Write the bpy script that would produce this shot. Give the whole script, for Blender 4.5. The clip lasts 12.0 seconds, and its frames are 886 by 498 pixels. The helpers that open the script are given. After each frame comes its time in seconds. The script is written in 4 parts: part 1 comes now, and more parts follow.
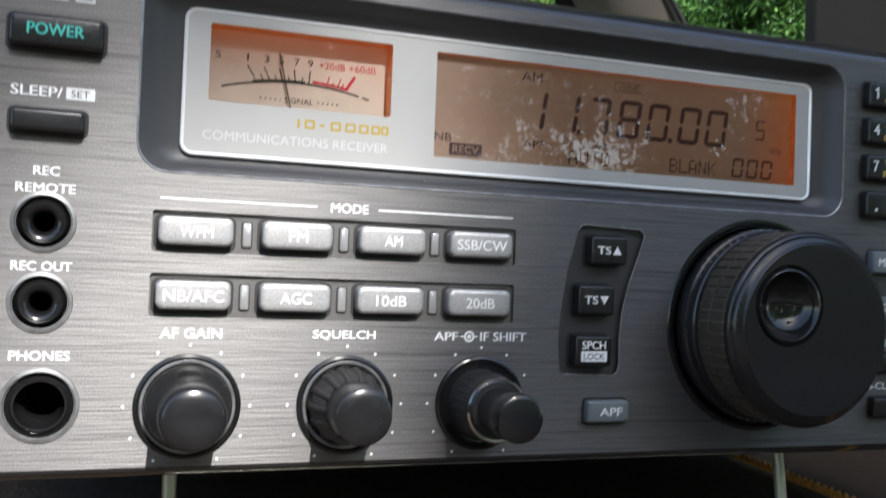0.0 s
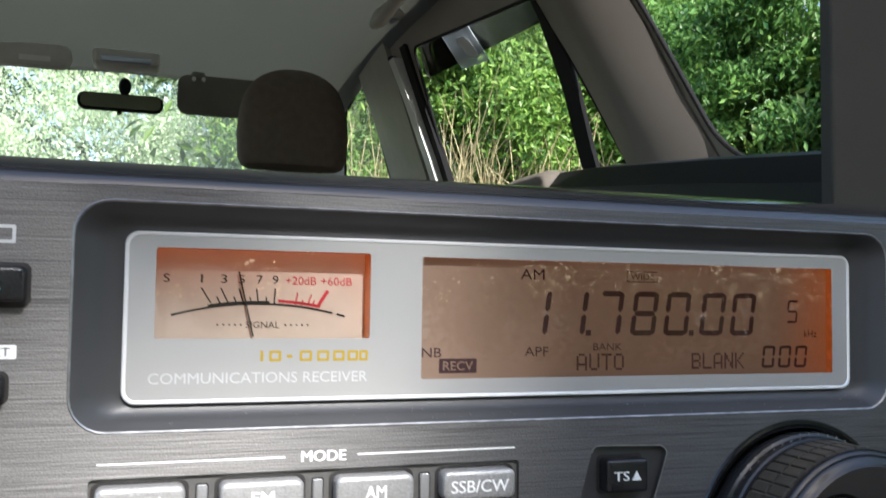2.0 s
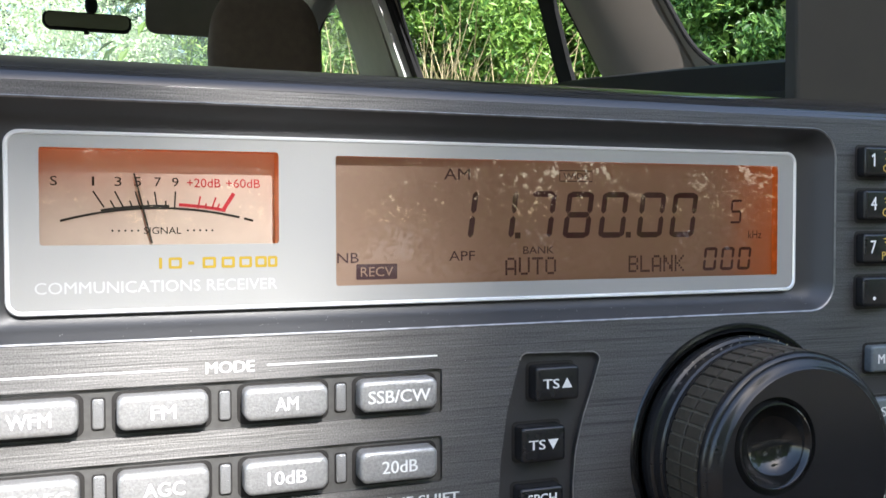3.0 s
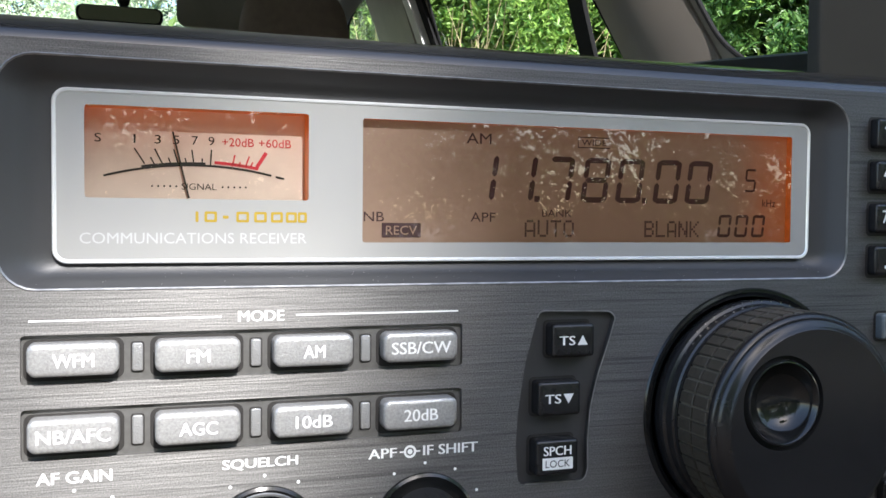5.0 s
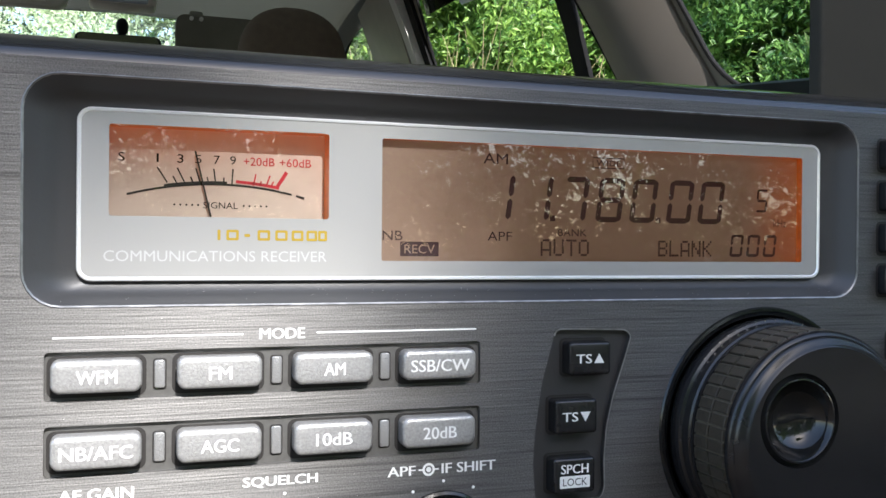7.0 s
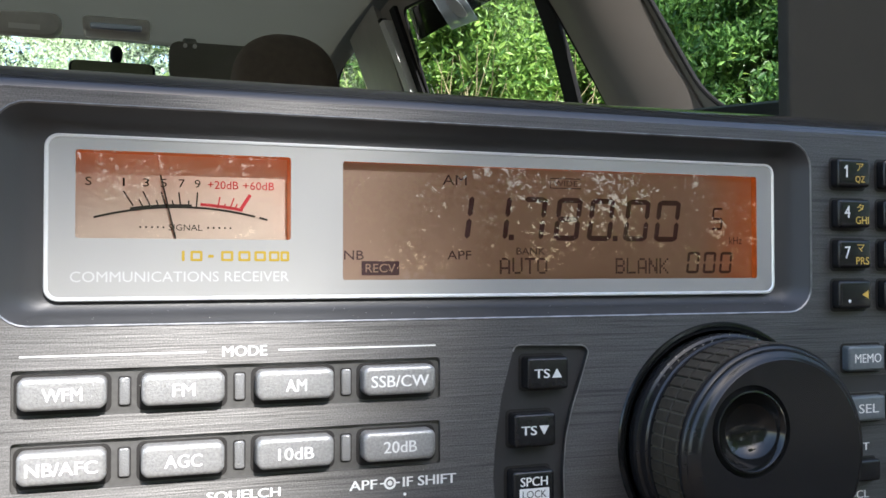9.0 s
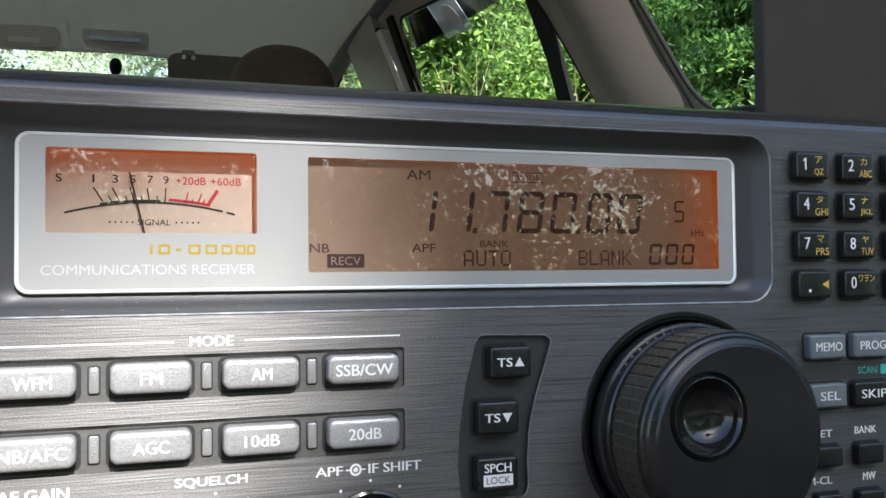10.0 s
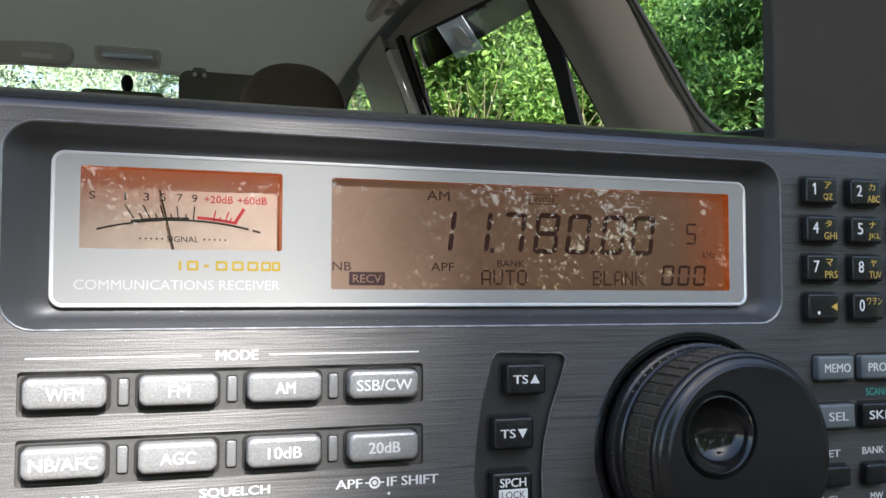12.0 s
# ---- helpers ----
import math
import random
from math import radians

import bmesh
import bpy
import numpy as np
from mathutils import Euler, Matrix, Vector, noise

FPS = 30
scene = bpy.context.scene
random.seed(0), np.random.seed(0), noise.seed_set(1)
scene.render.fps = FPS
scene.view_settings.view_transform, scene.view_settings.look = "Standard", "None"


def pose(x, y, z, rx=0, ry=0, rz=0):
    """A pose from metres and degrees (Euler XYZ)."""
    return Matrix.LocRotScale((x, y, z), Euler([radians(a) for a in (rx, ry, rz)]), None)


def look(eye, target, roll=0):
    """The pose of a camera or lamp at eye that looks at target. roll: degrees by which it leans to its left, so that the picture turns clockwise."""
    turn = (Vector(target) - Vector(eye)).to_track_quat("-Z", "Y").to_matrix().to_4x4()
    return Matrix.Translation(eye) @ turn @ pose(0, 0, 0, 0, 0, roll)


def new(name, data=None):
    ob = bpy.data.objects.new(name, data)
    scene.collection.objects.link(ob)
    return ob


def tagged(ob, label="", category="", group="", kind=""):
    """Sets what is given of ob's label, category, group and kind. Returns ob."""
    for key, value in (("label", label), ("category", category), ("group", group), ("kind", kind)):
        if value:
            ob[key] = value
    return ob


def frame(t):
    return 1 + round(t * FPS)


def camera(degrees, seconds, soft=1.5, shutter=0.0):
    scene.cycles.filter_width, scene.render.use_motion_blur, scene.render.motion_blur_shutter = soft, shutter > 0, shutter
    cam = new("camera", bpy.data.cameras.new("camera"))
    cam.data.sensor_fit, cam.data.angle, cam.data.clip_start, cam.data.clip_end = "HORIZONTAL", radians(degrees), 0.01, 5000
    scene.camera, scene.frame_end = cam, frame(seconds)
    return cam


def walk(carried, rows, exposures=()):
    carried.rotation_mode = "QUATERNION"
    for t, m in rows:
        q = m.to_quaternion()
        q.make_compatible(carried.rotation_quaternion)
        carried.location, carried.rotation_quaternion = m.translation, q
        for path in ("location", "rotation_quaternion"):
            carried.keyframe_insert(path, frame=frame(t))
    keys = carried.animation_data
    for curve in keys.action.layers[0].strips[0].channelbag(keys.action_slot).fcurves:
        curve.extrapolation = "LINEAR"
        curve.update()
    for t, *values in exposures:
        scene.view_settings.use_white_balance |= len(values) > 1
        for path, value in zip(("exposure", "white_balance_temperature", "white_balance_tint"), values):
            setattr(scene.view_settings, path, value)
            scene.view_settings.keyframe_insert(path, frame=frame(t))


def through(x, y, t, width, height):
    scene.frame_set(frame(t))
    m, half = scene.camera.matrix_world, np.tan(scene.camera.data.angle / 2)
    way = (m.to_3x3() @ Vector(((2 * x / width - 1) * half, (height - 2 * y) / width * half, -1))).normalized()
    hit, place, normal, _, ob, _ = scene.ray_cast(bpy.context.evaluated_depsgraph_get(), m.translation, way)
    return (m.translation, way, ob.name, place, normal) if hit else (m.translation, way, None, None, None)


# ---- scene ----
from mathutils.geometry import tessellate_polygon

cam = camera(51.5, 12.0, soft=1.5, shutter=0.4)
PATH = [
    (0, (-0.0413, -0.2065, 0.7065), (0.5505, 1.4929, 0.7496), 2.19),
    (0.2, (-0.0418, -0.2133, 0.7066), (0.5615, 1.4799, 0.8009), 1.82),
    (0.5, (-0.0412, -0.2165, 0.7118), (0.5836, 1.4684, 0.8153), 1.46),
    (0.7, (-0.0393, -0.2135, 0.7142), (0.5826, 1.4698, 0.8545), 1.16),
    (1, (-0.0345, -0.1983, 0.7222), (0.5892, 1.4838, 0.8684), 0.93),
    (1.2, (-0.0354, -0.1907, 0.7288), (0.5681, 1.4954, 0.9102), 0.66),
    (1.5, (-0.0340, -0.1787, 0.7398), (0.5587, 1.5145, 0.8877), 1.19),
    (1.7, (-0.0329, -0.1798, 0.7449), (0.5586, 1.5136, 0.8951), 0.69),
    (2, (-0.0306, -0.1797, 0.7508), (0.5586, 1.5182, 0.8506), 0.78),
    (2.2, (-0.0260, -0.1788, 0.7508), (0.5820, 1.5144, 0.8112), 0.67),
    (2.5, (-0.0208, -0.1764, 0.7516), (0.5919, 1.5161, 0.7641), 0.77),
    (2.7, (-0.0183, -0.1749, 0.7478), (0.5953, 1.5171, 0.7224), 0.90),
    (3, (-0.0137, -0.1727, 0.7469), (0.6058, 1.5164, 0.6928), -0.09),
    (3.2, (-0.0172, -0.1772, 0.7431), (0.5916, 1.5160, 0.6950), 0.62),
    (3.5, (-0.0223, -0.1843, 0.7400), (0.5888, 1.5079, 0.6839), 0.84),
    (3.7, (-0.0233, -0.1895, 0.7380), (0.5791, 1.5055, 0.6734), 1.17),
    (5.3, (-0.0150, -0.1802, 0.7405), (0.5541, 1.5265, 0.6863), 0.39),
    (5.5, (-0.0202, -0.1804, 0.7414), (0.5769, 1.5172, 0.6995), 0.35),
    (6, (-0.0195, -0.1785, 0.7382), (0.5747, 1.5205, 0.7169), 0.34),
    (6.5, (-0.0220, -0.1783, 0.7370), (0.5693, 1.5217, 0.7253), 0.54),
    (7, (-0.0210, -0.1812, 0.7375), (0.5605, 1.5223, 0.7310), 0.49),
    (9, (-0.0153, -0.1895, 0.7365), (0.5717, 1.5116, 0.7761), -0.05),
    (9.5, (-0.0105, -0.1924, 0.7345), (0.5750, 1.5089, 0.7856), -0.35),
    (10, (-0.0087, -0.1974, 0.7325), (0.5733, 1.5049, 0.7905), -0.61),
    (10.5, (-0.0090, -0.2006, 0.7312), (0.5730, 1.5015, 0.7958), -0.39),
    (11, (-0.0108, -0.2047, 0.7313), (0.5686, 1.4978, 0.8075), -0.26),
    (11.5, (-0.0119, -0.2036, 0.7327), (0.5630, 1.4998, 0.8211), -0.19),
    (12, (-0.0135, -0.2021, 0.7324), (0.5575, 1.5023, 0.8270), 0.03),
]
EXPOSURE = ((0.0, 1.40), (0.5, 1.26), (1.0, 1.12), (1.5, 1.05), (2.0, 1.55), (2.6, 1.85), (3.5, 1.84), (5.5, 1.64), (7.0, 1.62), (12.0, 1.68))
walk(cam, [(t, look(eye, target, roll)) for t, eye, target, roll in PATH], [(t, stops, 6400, 10) for t, stops in EXPOSURE])

# ---- light ----
SUN_UP, SUN_SIDE = 40.0, -5.0
world = bpy.data.worlds.new("sky")
scene.world = world
world.use_nodes = True
wn = world.node_tree
sky = wn.nodes.new("ShaderNodeTexSky")
sky.sky_type, sky.sun_disc = "NISHITA", False
sky.sun_elevation, sky.sun_rotation = radians(SUN_UP), radians(180 + SUN_SIDE)
wn.links.new(sky.outputs[0], wn.nodes["Background"].inputs[0])
wn.nodes["Background"].inputs[1].default_value = 0.15
sun = new("sun", bpy.data.lights.new("sun", "SUN"))
sun.data.energy, sun.data.angle, sun.data.color = 3.4, radians(0.55), (1.0, 0.97, 0.93)
SUN_DIR = Vector((math.sin(radians(SUN_SIDE)) * -math.cos(radians(SUN_UP)), -math.cos(radians(SUN_UP)), math.sin(radians(SUN_UP))))
sun.matrix_world = look(SUN_DIR * 20, (0, 0, 0))

# ---- materials ----


def material(name, colour, rough=0.5, metal=0.0, coat=0.0, vary=0.0, scale=200.0, bump=0.0, bump_scale=400.0, stretch=(1, 1, 1), emit=None, emit_power=0.0, spec=0.5):
    m = bpy.data.materials.new(name)
    m.use_nodes = True
    t = m.node_tree
    b = t.nodes["Principled BSDF"]
    b.inputs["Base Color"].default_value = (*colour, 1)
    b.inputs["Roughness"].default_value, b.inputs["Metallic"].default_value = rough, metal
    b.inputs["Coat Weight"].default_value, b.inputs["Specular IOR Level"].default_value = coat, spec
    b.inputs["Coat Roughness"].default_value = 0.06
    if emit:
        b.inputs["Emission Color"].default_value = (*emit, 1)
        b.inputs["Emission Strength"].default_value = emit_power
    if vary or bump:
        co = t.nodes.new("ShaderNodeTexCoord")
        mp = t.nodes.new("ShaderNodeMapping")
        mp.inputs["Scale"].default_value = stretch
        t.links.new(co.outputs["Object"], mp.inputs[0])
    if vary:
        n = t.nodes.new("ShaderNodeTexNoise")
        n.inputs["Scale"].default_value, n.inputs["Detail"].default_value = scale, 6
        t.links.new(mp.outputs[0], n.inputs["Vector"])
        r = t.nodes.new("ShaderNodeValToRGB")
        r.color_ramp.elements[0].position, r.color_ramp.elements[1].position = 0.3, 0.7
        r.color_ramp.elements[0].color = (*[c * (1 - vary) for c in colour], 1)
        r.color_ramp.elements[1].color = (*[min(1, c * (1 + vary)) for c in colour], 1)
        t.links.new(n.outputs[0], r.inputs[0])
        t.links.new(r.outputs[0], b.inputs["Base Color"])
        q = t.nodes.new("ShaderNodeMapRange")
        q.inputs[3].default_value, q.inputs[4].default_value = max(0.02, rough * (1 - vary * 0.6)), min(1, rough * (1 + vary * 0.6))
        t.links.new(n.outputs[0], q.inputs[0])
        t.links.new(q.outputs[0], b.inputs["Roughness"])
    if bump:
        n2 = t.nodes.new("ShaderNodeTexNoise")
        n2.inputs["Scale"].default_value, n2.inputs["Detail"].default_value = bump_scale, 4
        t.links.new(mp.outputs[0], n2.inputs["Vector"])
        bp = t.nodes.new("ShaderNodeBump")
        bp.inputs["Strength"].default_value, bp.inputs["Distance"].default_value = bump, 0.001
        t.links.new(n2.outputs[0], bp.inputs["Height"])
        t.links.new(bp.outputs[0], b.inputs["Normal"])
    return m


def brushed(name, colour, rough, aniso, bump):
    """Metal brushed along x: fine lines, a stretched highlight across them."""
    m = material(name, colour, rough, 0.72, vary=0.16, scale=1700, bump=bump, bump_scale=2300, stretch=(0.03, 1, 1))
    t = m.node_tree
    b = t.nodes["Principled BSDF"]
    b.inputs["Anisotropic"].default_value = aniso
    tg = t.nodes.new("ShaderNodeCombineXYZ")
    tg.inputs[2].default_value = 1.0
    t.links.new(tg.outputs[0], b.inputs["Tangent"])
    # longer dark scratches and a fine bright grain over the brushing
    co = t.nodes.new("ShaderNodeTexCoord")
    last = b.inputs["Base Color"].links[0].from_socket
    for stretch, scale, lo, hi, dark, light in (((0.016, 1, 1), 1100, 0.33, 0.43, 0.66, 1.0), ((1, 1, 1), 3200, 0.35, 0.68, 0.82, 1.3)):
        mp, n, q, mx = t.nodes.new("ShaderNodeMapping"), t.nodes.new("ShaderNodeTexNoise"), t.nodes.new("ShaderNodeMapRange"), t.nodes.new("ShaderNodeVectorMath")
        mp.inputs["Scale"].default_value = stretch
        n.inputs["Scale"].default_value, n.inputs["Detail"].default_value = scale, 2
        for k, v in ((1, lo), (2, hi), (3, dark), (4, light)):
            q.inputs[k].default_value = v
        mx.operation = "SCALE"
        t.links.new(co.outputs["Object"], mp.inputs[0])
        t.links.new(mp.outputs[0], n.inputs["Vector"])
        t.links.new(n.outputs[0], q.inputs[0])
        t.links.new(last, mx.inputs[0])
        t.links.new(q.outputs[0], mx.inputs["Scale"])
        last = mx.outputs[0]
    t.links.new(last, b.inputs["Base Color"])
    return m


def glass(name, rough=0.0, tint=(1, 1, 1), ior=1.5):
    """A thin clear pane: lets light straight through, mirrors a little."""
    m = bpy.data.materials.new(name)
    m.use_nodes = True
    t = m.node_tree
    t.nodes.remove(t.nodes["Principled BSDF"])
    tr, gl, mx, fr = (t.nodes.new(k) for k in ("ShaderNodeBsdfTransparent", "ShaderNodeBsdfGlossy", "ShaderNodeMixShader", "ShaderNodeFresnel"))
    tr.inputs[0].default_value = (*tint, 1)
    gl.inputs["Roughness"].default_value = rough
    fr.inputs[0].default_value = ior
    t.links.new(fr.outputs[0], mx.inputs[0])
    t.links.new(tr.outputs[0], mx.inputs[1])
    t.links.new(gl.outputs[0], mx.inputs[2])
    t.links.new(mx.outputs[0], t.nodes["Material Output"].inputs[0])
    return m


def leaf_material(name, dark, light, through):
    m = bpy.data.materials.new(name)
    m.use_nodes = True
    t = m.node_tree
    b = t.nodes["Principled BSDF"]
    g = t.nodes.new("ShaderNodeNewGeometry")
    r = t.nodes.new("ShaderNodeValToRGB")
    r.color_ramp.elements[0].color, r.color_ramp.elements[1].color = (*dark, 1), (*light, 1)
    t.links.new(g.outputs["Random Per Island"], r.inputs[0])
    t.links.new(r.outputs[0], b.inputs["Base Color"])
    b.inputs["Roughness"].default_value = 0.42
    tl, mx = t.nodes.new("ShaderNodeBsdfTranslucent"), t.nodes.new("ShaderNodeMixShader")
    t.links.new(r.outputs[0], tl.inputs[0])
    mx.inputs[0].default_value = through
    t.links.new(b.outputs[0], mx.inputs[1])
    t.links.new(tl.outputs[0], mx.inputs[2])
    t.links.new(mx.outputs[0], t.nodes["Material Output"].inputs[0])
    return m


PANEL = brushed("brushed_dark_metal", (0.132, 0.129, 0.127), 0.47, 0.82, 0.16)
CHAMFER = material("dark_satin_metal", (0.035, 0.035, 0.037), 0.10, 0.2, coat=0.3)
WELL = material("dark_satin_plastic", (0.058, 0.058, 0.060), 0.42, 0.3, bump=0.03, bump_scale=1500)
PLATE = material("silver_paint", (0.415, 0.407, 0.392), 0.42, 0.3, coat=0.3, bump=0.02, bump_scale=2500)
RIM = material("clear_rim", (0.88, 0.88, 0.88), 0.16, 0.25, coat=0.6)
CHANNEL = material("dull_dark_metal", (0.115, 0.112, 0.108), 0.5, 0.4, vary=0.1, scale=800)
LIP = material("pale_edge_metal", (0.26, 0.26, 0.26), 0.36, 0.7, vary=0.3, scale=300)
CASE = material("case_paint", (0.03, 0.03, 0.034), 0.5, vary=0.2)
BUTTON = material("pearl_grey_plastic", (0.38, 0.375, 0.37), 0.36, 0.5, vary=0.16, scale=1800, bump=0.16, bump_scale=3500)
GREYKEY = material("grey_plastic", (0.16, 0.18, 0.19), 0.35, 0.2, vary=0.1, scale=1500, bump=0.05, bump_scale=3000)
BLACKKEY = material("black_plastic", (0.014, 0.014, 0.015), 0.24, vary=0.15, bump=0.02, bump_scale=2500)
RUBBER = material("black_rubber", (0.02, 0.019, 0.018), 0.55, vary=0.3, scale=700, bump=0.08, bump_scale=1500)
SHEEN = material("black_gloss", (0.012, 0.012, 0.013), 0.22, vary=0.2, scale=300)
GLOSS = material("black_mirror_gloss", (0.009, 0.009, 0.009), 0.14, vary=0.1)
MIRRORBLACK = material("polished_black", (0.012, 0.012, 0.012), 0.07, vary=0.1)
GRIP = material("grip_rubber", (0.05, 0.043, 0.032), 0.45, vary=0.3, scale=900)
CHROME = material("chrome", (0.7, 0.7, 0.7), 0.15, 1.0)
WHITE = material("white_print", (0.82, 0.82, 0.8), 0.45)
TEAL = material("teal_print", (0.05, 0.5, 0.42), 0.45)
GOLD = material("gold_print", (0.40, 0.27, 0.02), 0.45)
YELLOW = material("yellow_print", (0.75, 0.5, 0.1), 0.45)
FRAMEPRINT = material("soft_white_print", (0.55, 0.55, 0.54), 0.45)
KEYPRINT = material("pale_grey_print", (0.80, 0.80, 0.79), 0.45)
DUST = material("pale_dust", (0.55, 0.54, 0.52), 0.9)
INK = material("black_ink", (0.015, 0.013, 0.012), 0.6)
REDINK = material("red_ink", (0.6, 0.03, 0.05), 0.6)
LEDCAP = material("clear_grey_lens", (0.30, 0.30, 0.30), 0.2, 0.4, bump=0.25, bump_scale=2500)
METER = material("backlit_cream_card", (0.62, 0.54, 0.46), 0.7, vary=0.05, emit=(1.0, 0.20, 0.06), emit_power=0.022)
LCD = material("backlit_display", (0.27, 0.195, 0.15), 0.6, vary=0.06, scale=60, emit=(1.0, 0.25, 0.06), emit_power=0.03)
# the meter lamp's light from above, put into the card's own emission
_t = METER.node_tree
_co, _xyz, _fall = _t.nodes.new("ShaderNodeTexCoord"), _t.nodes.new("ShaderNodeSeparateXYZ"), _t.nodes.new("ShaderNodeMapRange")
_fall.interpolation_type = "SMOOTHSTEP"
for _k, _v in ((1, 0.028), (2, 0.042), (3, 0.018), (4, 0.058)):
    _fall.inputs[_k].default_value = _v
_t.links.new(_co.outputs["Object"], _xyz.inputs[0])
_t.links.new(_xyz.outputs[2], _fall.inputs[0])
_t.links.new(_fall.outputs[0], _t.nodes["Principled BSDF"].inputs["Emission Strength"])
# the display's far-end glow, put into its emission; it falls off along the panel
_t = LCD.node_tree
_co, _xyz, _fall = _t.nodes.new("ShaderNodeTexCoord"), _t.nodes.new("ShaderNodeSeparateXYZ"), _t.nodes.new("ShaderNodeMapRange")
_fall.interpolation_type = "SMOOTHERSTEP"
for _k, _v in ((1, 0.116), (2, 0.138), (3, 0.0), (4, 1.0)):
    _fall.inputs[_k].default_value = _v
_t.links.new(_co.outputs["Object"], _xyz.inputs[0])
_t.links.new(_xyz.outputs[0], _fall.inputs[0])
_hue = _t.nodes.new("ShaderNodeValToRGB")
_hue.color_ramp.elements[0].color, _hue.color_ramp.elements[1].color = (0.80, 0.41, 0.25, 1), (1.6, 0.32, 0.04, 1)
_t.links.new(_fall.outputs[0], _hue.inputs[0])
_t.links.new(_hue.outputs[0], _t.nodes["Principled BSDF"].inputs["Emission Color"])
# recess walls made to emit: the backlight's amber glow put into them
AMBER = material("amber_wall_glow", (0.6, 0.17, 0.035), 0.4, vary=0.25, scale=500, emit=(1.0, 0.20, 0.03), emit_power=0.04)
SEGMENT = material("display_segment", (0.04, 0.018, 0.026), 0.6, emit=(1.0, 0.3, 0.25), emit_power=0.006)
PANE = glass("clear_window", 0.011, ior=1.75)
CARGLASS = glass("car_glass", ior=1.25)
VISOR = material("visor_cloth", (0.19, 0.185, 0.16), 0.85, vary=0.08, scale=20, bump=0.2, bump_scale=900)
HOLE = material("dark_hole", (0.004, 0.004, 0.004), 0.95, vary=0.1, spec=0.1)
# clear glass with an uneven white haze mixed in
HAZY = glass("hazy_windscreen", ior=1.25)
_t = HAZY.node_tree
_mx, _df, _tl, _dm = _t.nodes.new("ShaderNodeMixShader"), _t.nodes.new("ShaderNodeBsdfDiffuse"), _t.nodes.new("ShaderNodeBsdfTranslucent"), _t.nodes.new("ShaderNodeMixShader")
_ns, _rg = _t.nodes.new("ShaderNodeTexNoise"), _t.nodes.new("ShaderNodeMapRange")
_ns.inputs["Scale"].default_value = 2.5
_rg.inputs[3].default_value, _rg.inputs[4].default_value = 0.08, 0.20
for _n in (_df, _tl):
    _n.inputs[0].default_value = (0.8, 0.82, 0.8, 1)
_dm.inputs[0].default_value = 0.6
_old = _t.nodes["Material Output"].inputs[0].links[0].from_socket
_t.links.new(_df.outputs[0], _dm.inputs[1])
_t.links.new(_tl.outputs[0], _dm.inputs[2])
_t.links.new(_ns.outputs[0], _rg.inputs[0])
_t.links.new(_rg.outputs[0], _mx.inputs[0])
_t.links.new(_old, _mx.inputs[1])
_t.links.new(_dm.outputs[0], _mx.inputs[2])
_t.links.new(_mx.outputs[0], _t.nodes["Material Output"].inputs[0])
# lighter than the side trim: light on pillar and handle put into it
LIT_TRIM = material("lit_grey_plastic", (0.40, 0.385, 0.35), 0.5, vary=0.05, scale=30)
TRIM = material("beige_grey_trim", (0.27, 0.246, 0.216), 0.65, vary=0.06, scale=8, bump=0.15, bump_scale=900)
# brown-grey plastic, darkened: shade on the rear pillar put into its colour
PILLAR_SHADED = material("shaded_brown_grey_trim", (0.168, 0.147, 0.130), 0.6, vary=0.06, scale=8, bump=0.15, bump_scale=900)
LINER = material("headliner_cloth", (0.24, 0.245, 0.216), 0.95, vary=0.04, scale=2)
FIXTURE = material("light_grey_plastic", (0.62, 0.61, 0.58), 0.5, vary=0.05, scale=40)
SEAT = material("brown_seat_cloth", (0.16, 0.13, 0.108), 0.85, vary=0.1, scale=60, bump=0.4, bump_scale=1500)
TAN = material("tan_trim", (0.135, 0.117, 0.098), 0.7, vary=0.1, scale=30)
GRIPBASE = material("dusty_rubber", (0.17, 0.15, 0.115), 0.8, vary=0.25, scale=900)
BLACKTRIM = material("black_trim", (0.010, 0.010, 0.011), 0.8, vary=0.2, spec=0.25)
SHELF = material("dark_cargo_trim", (0.010, 0.010, 0.010), 0.55, vary=0.2, bump=0.1, bump_scale=600, spec=0.25)
CARPET = material("dark_brown_carpet", (0.058, 0.038, 0.022), 0.95, vary=0.4, scale=300, bump=0.6, bump_scale=900)
BOARD = material("dark_grey_board", (0.048, 0.043, 0.033), 0.85, vary=0.06, scale=40)
# silver paint whitened: sunlight on the door edge put into the colour
BODY = material("sunlit_silver_paint", (0.8, 0.8, 0.8), 0.4, 0.0, coat=0.5)
# tan made brighter: the sun on the cord is put into its colour
SUNLIT_CORD = material("sunlit_tan_cord", (0.62, 0.30, 0.07), 0.45, vary=0.3, scale=400)
STEEL = material("plated_steel", (0.42, 0.44, 0.36), 0.35, 0.5, vary=0.1)
SOIL = material("leaf_litter_soil", (0.17, 0.145, 0.105), 0.95, vary=0.5, scale=3, bump=0.5, bump_scale=40)
STEM = material("pale_cane", (0.46, 0.38, 0.21), 0.7, vary=0.3, scale=20)
BARK = material("bark", (0.10, 0.075, 0.05), 0.9, vary=0.4, scale=12, bump=0.6, bump_scale=60)
LEAF = leaf_material("hedge_leaf", (0.05, 0.16, 0.02), (0.36, 0.56, 0.12), 0.38)
# deeper green, and darker: shade on the near shrubs put into the colour
LEAF_SHADED = leaf_material("shaded_shrub_leaf", (0.025, 0.10, 0.022), (0.22, 0.42, 0.10), 0.4)
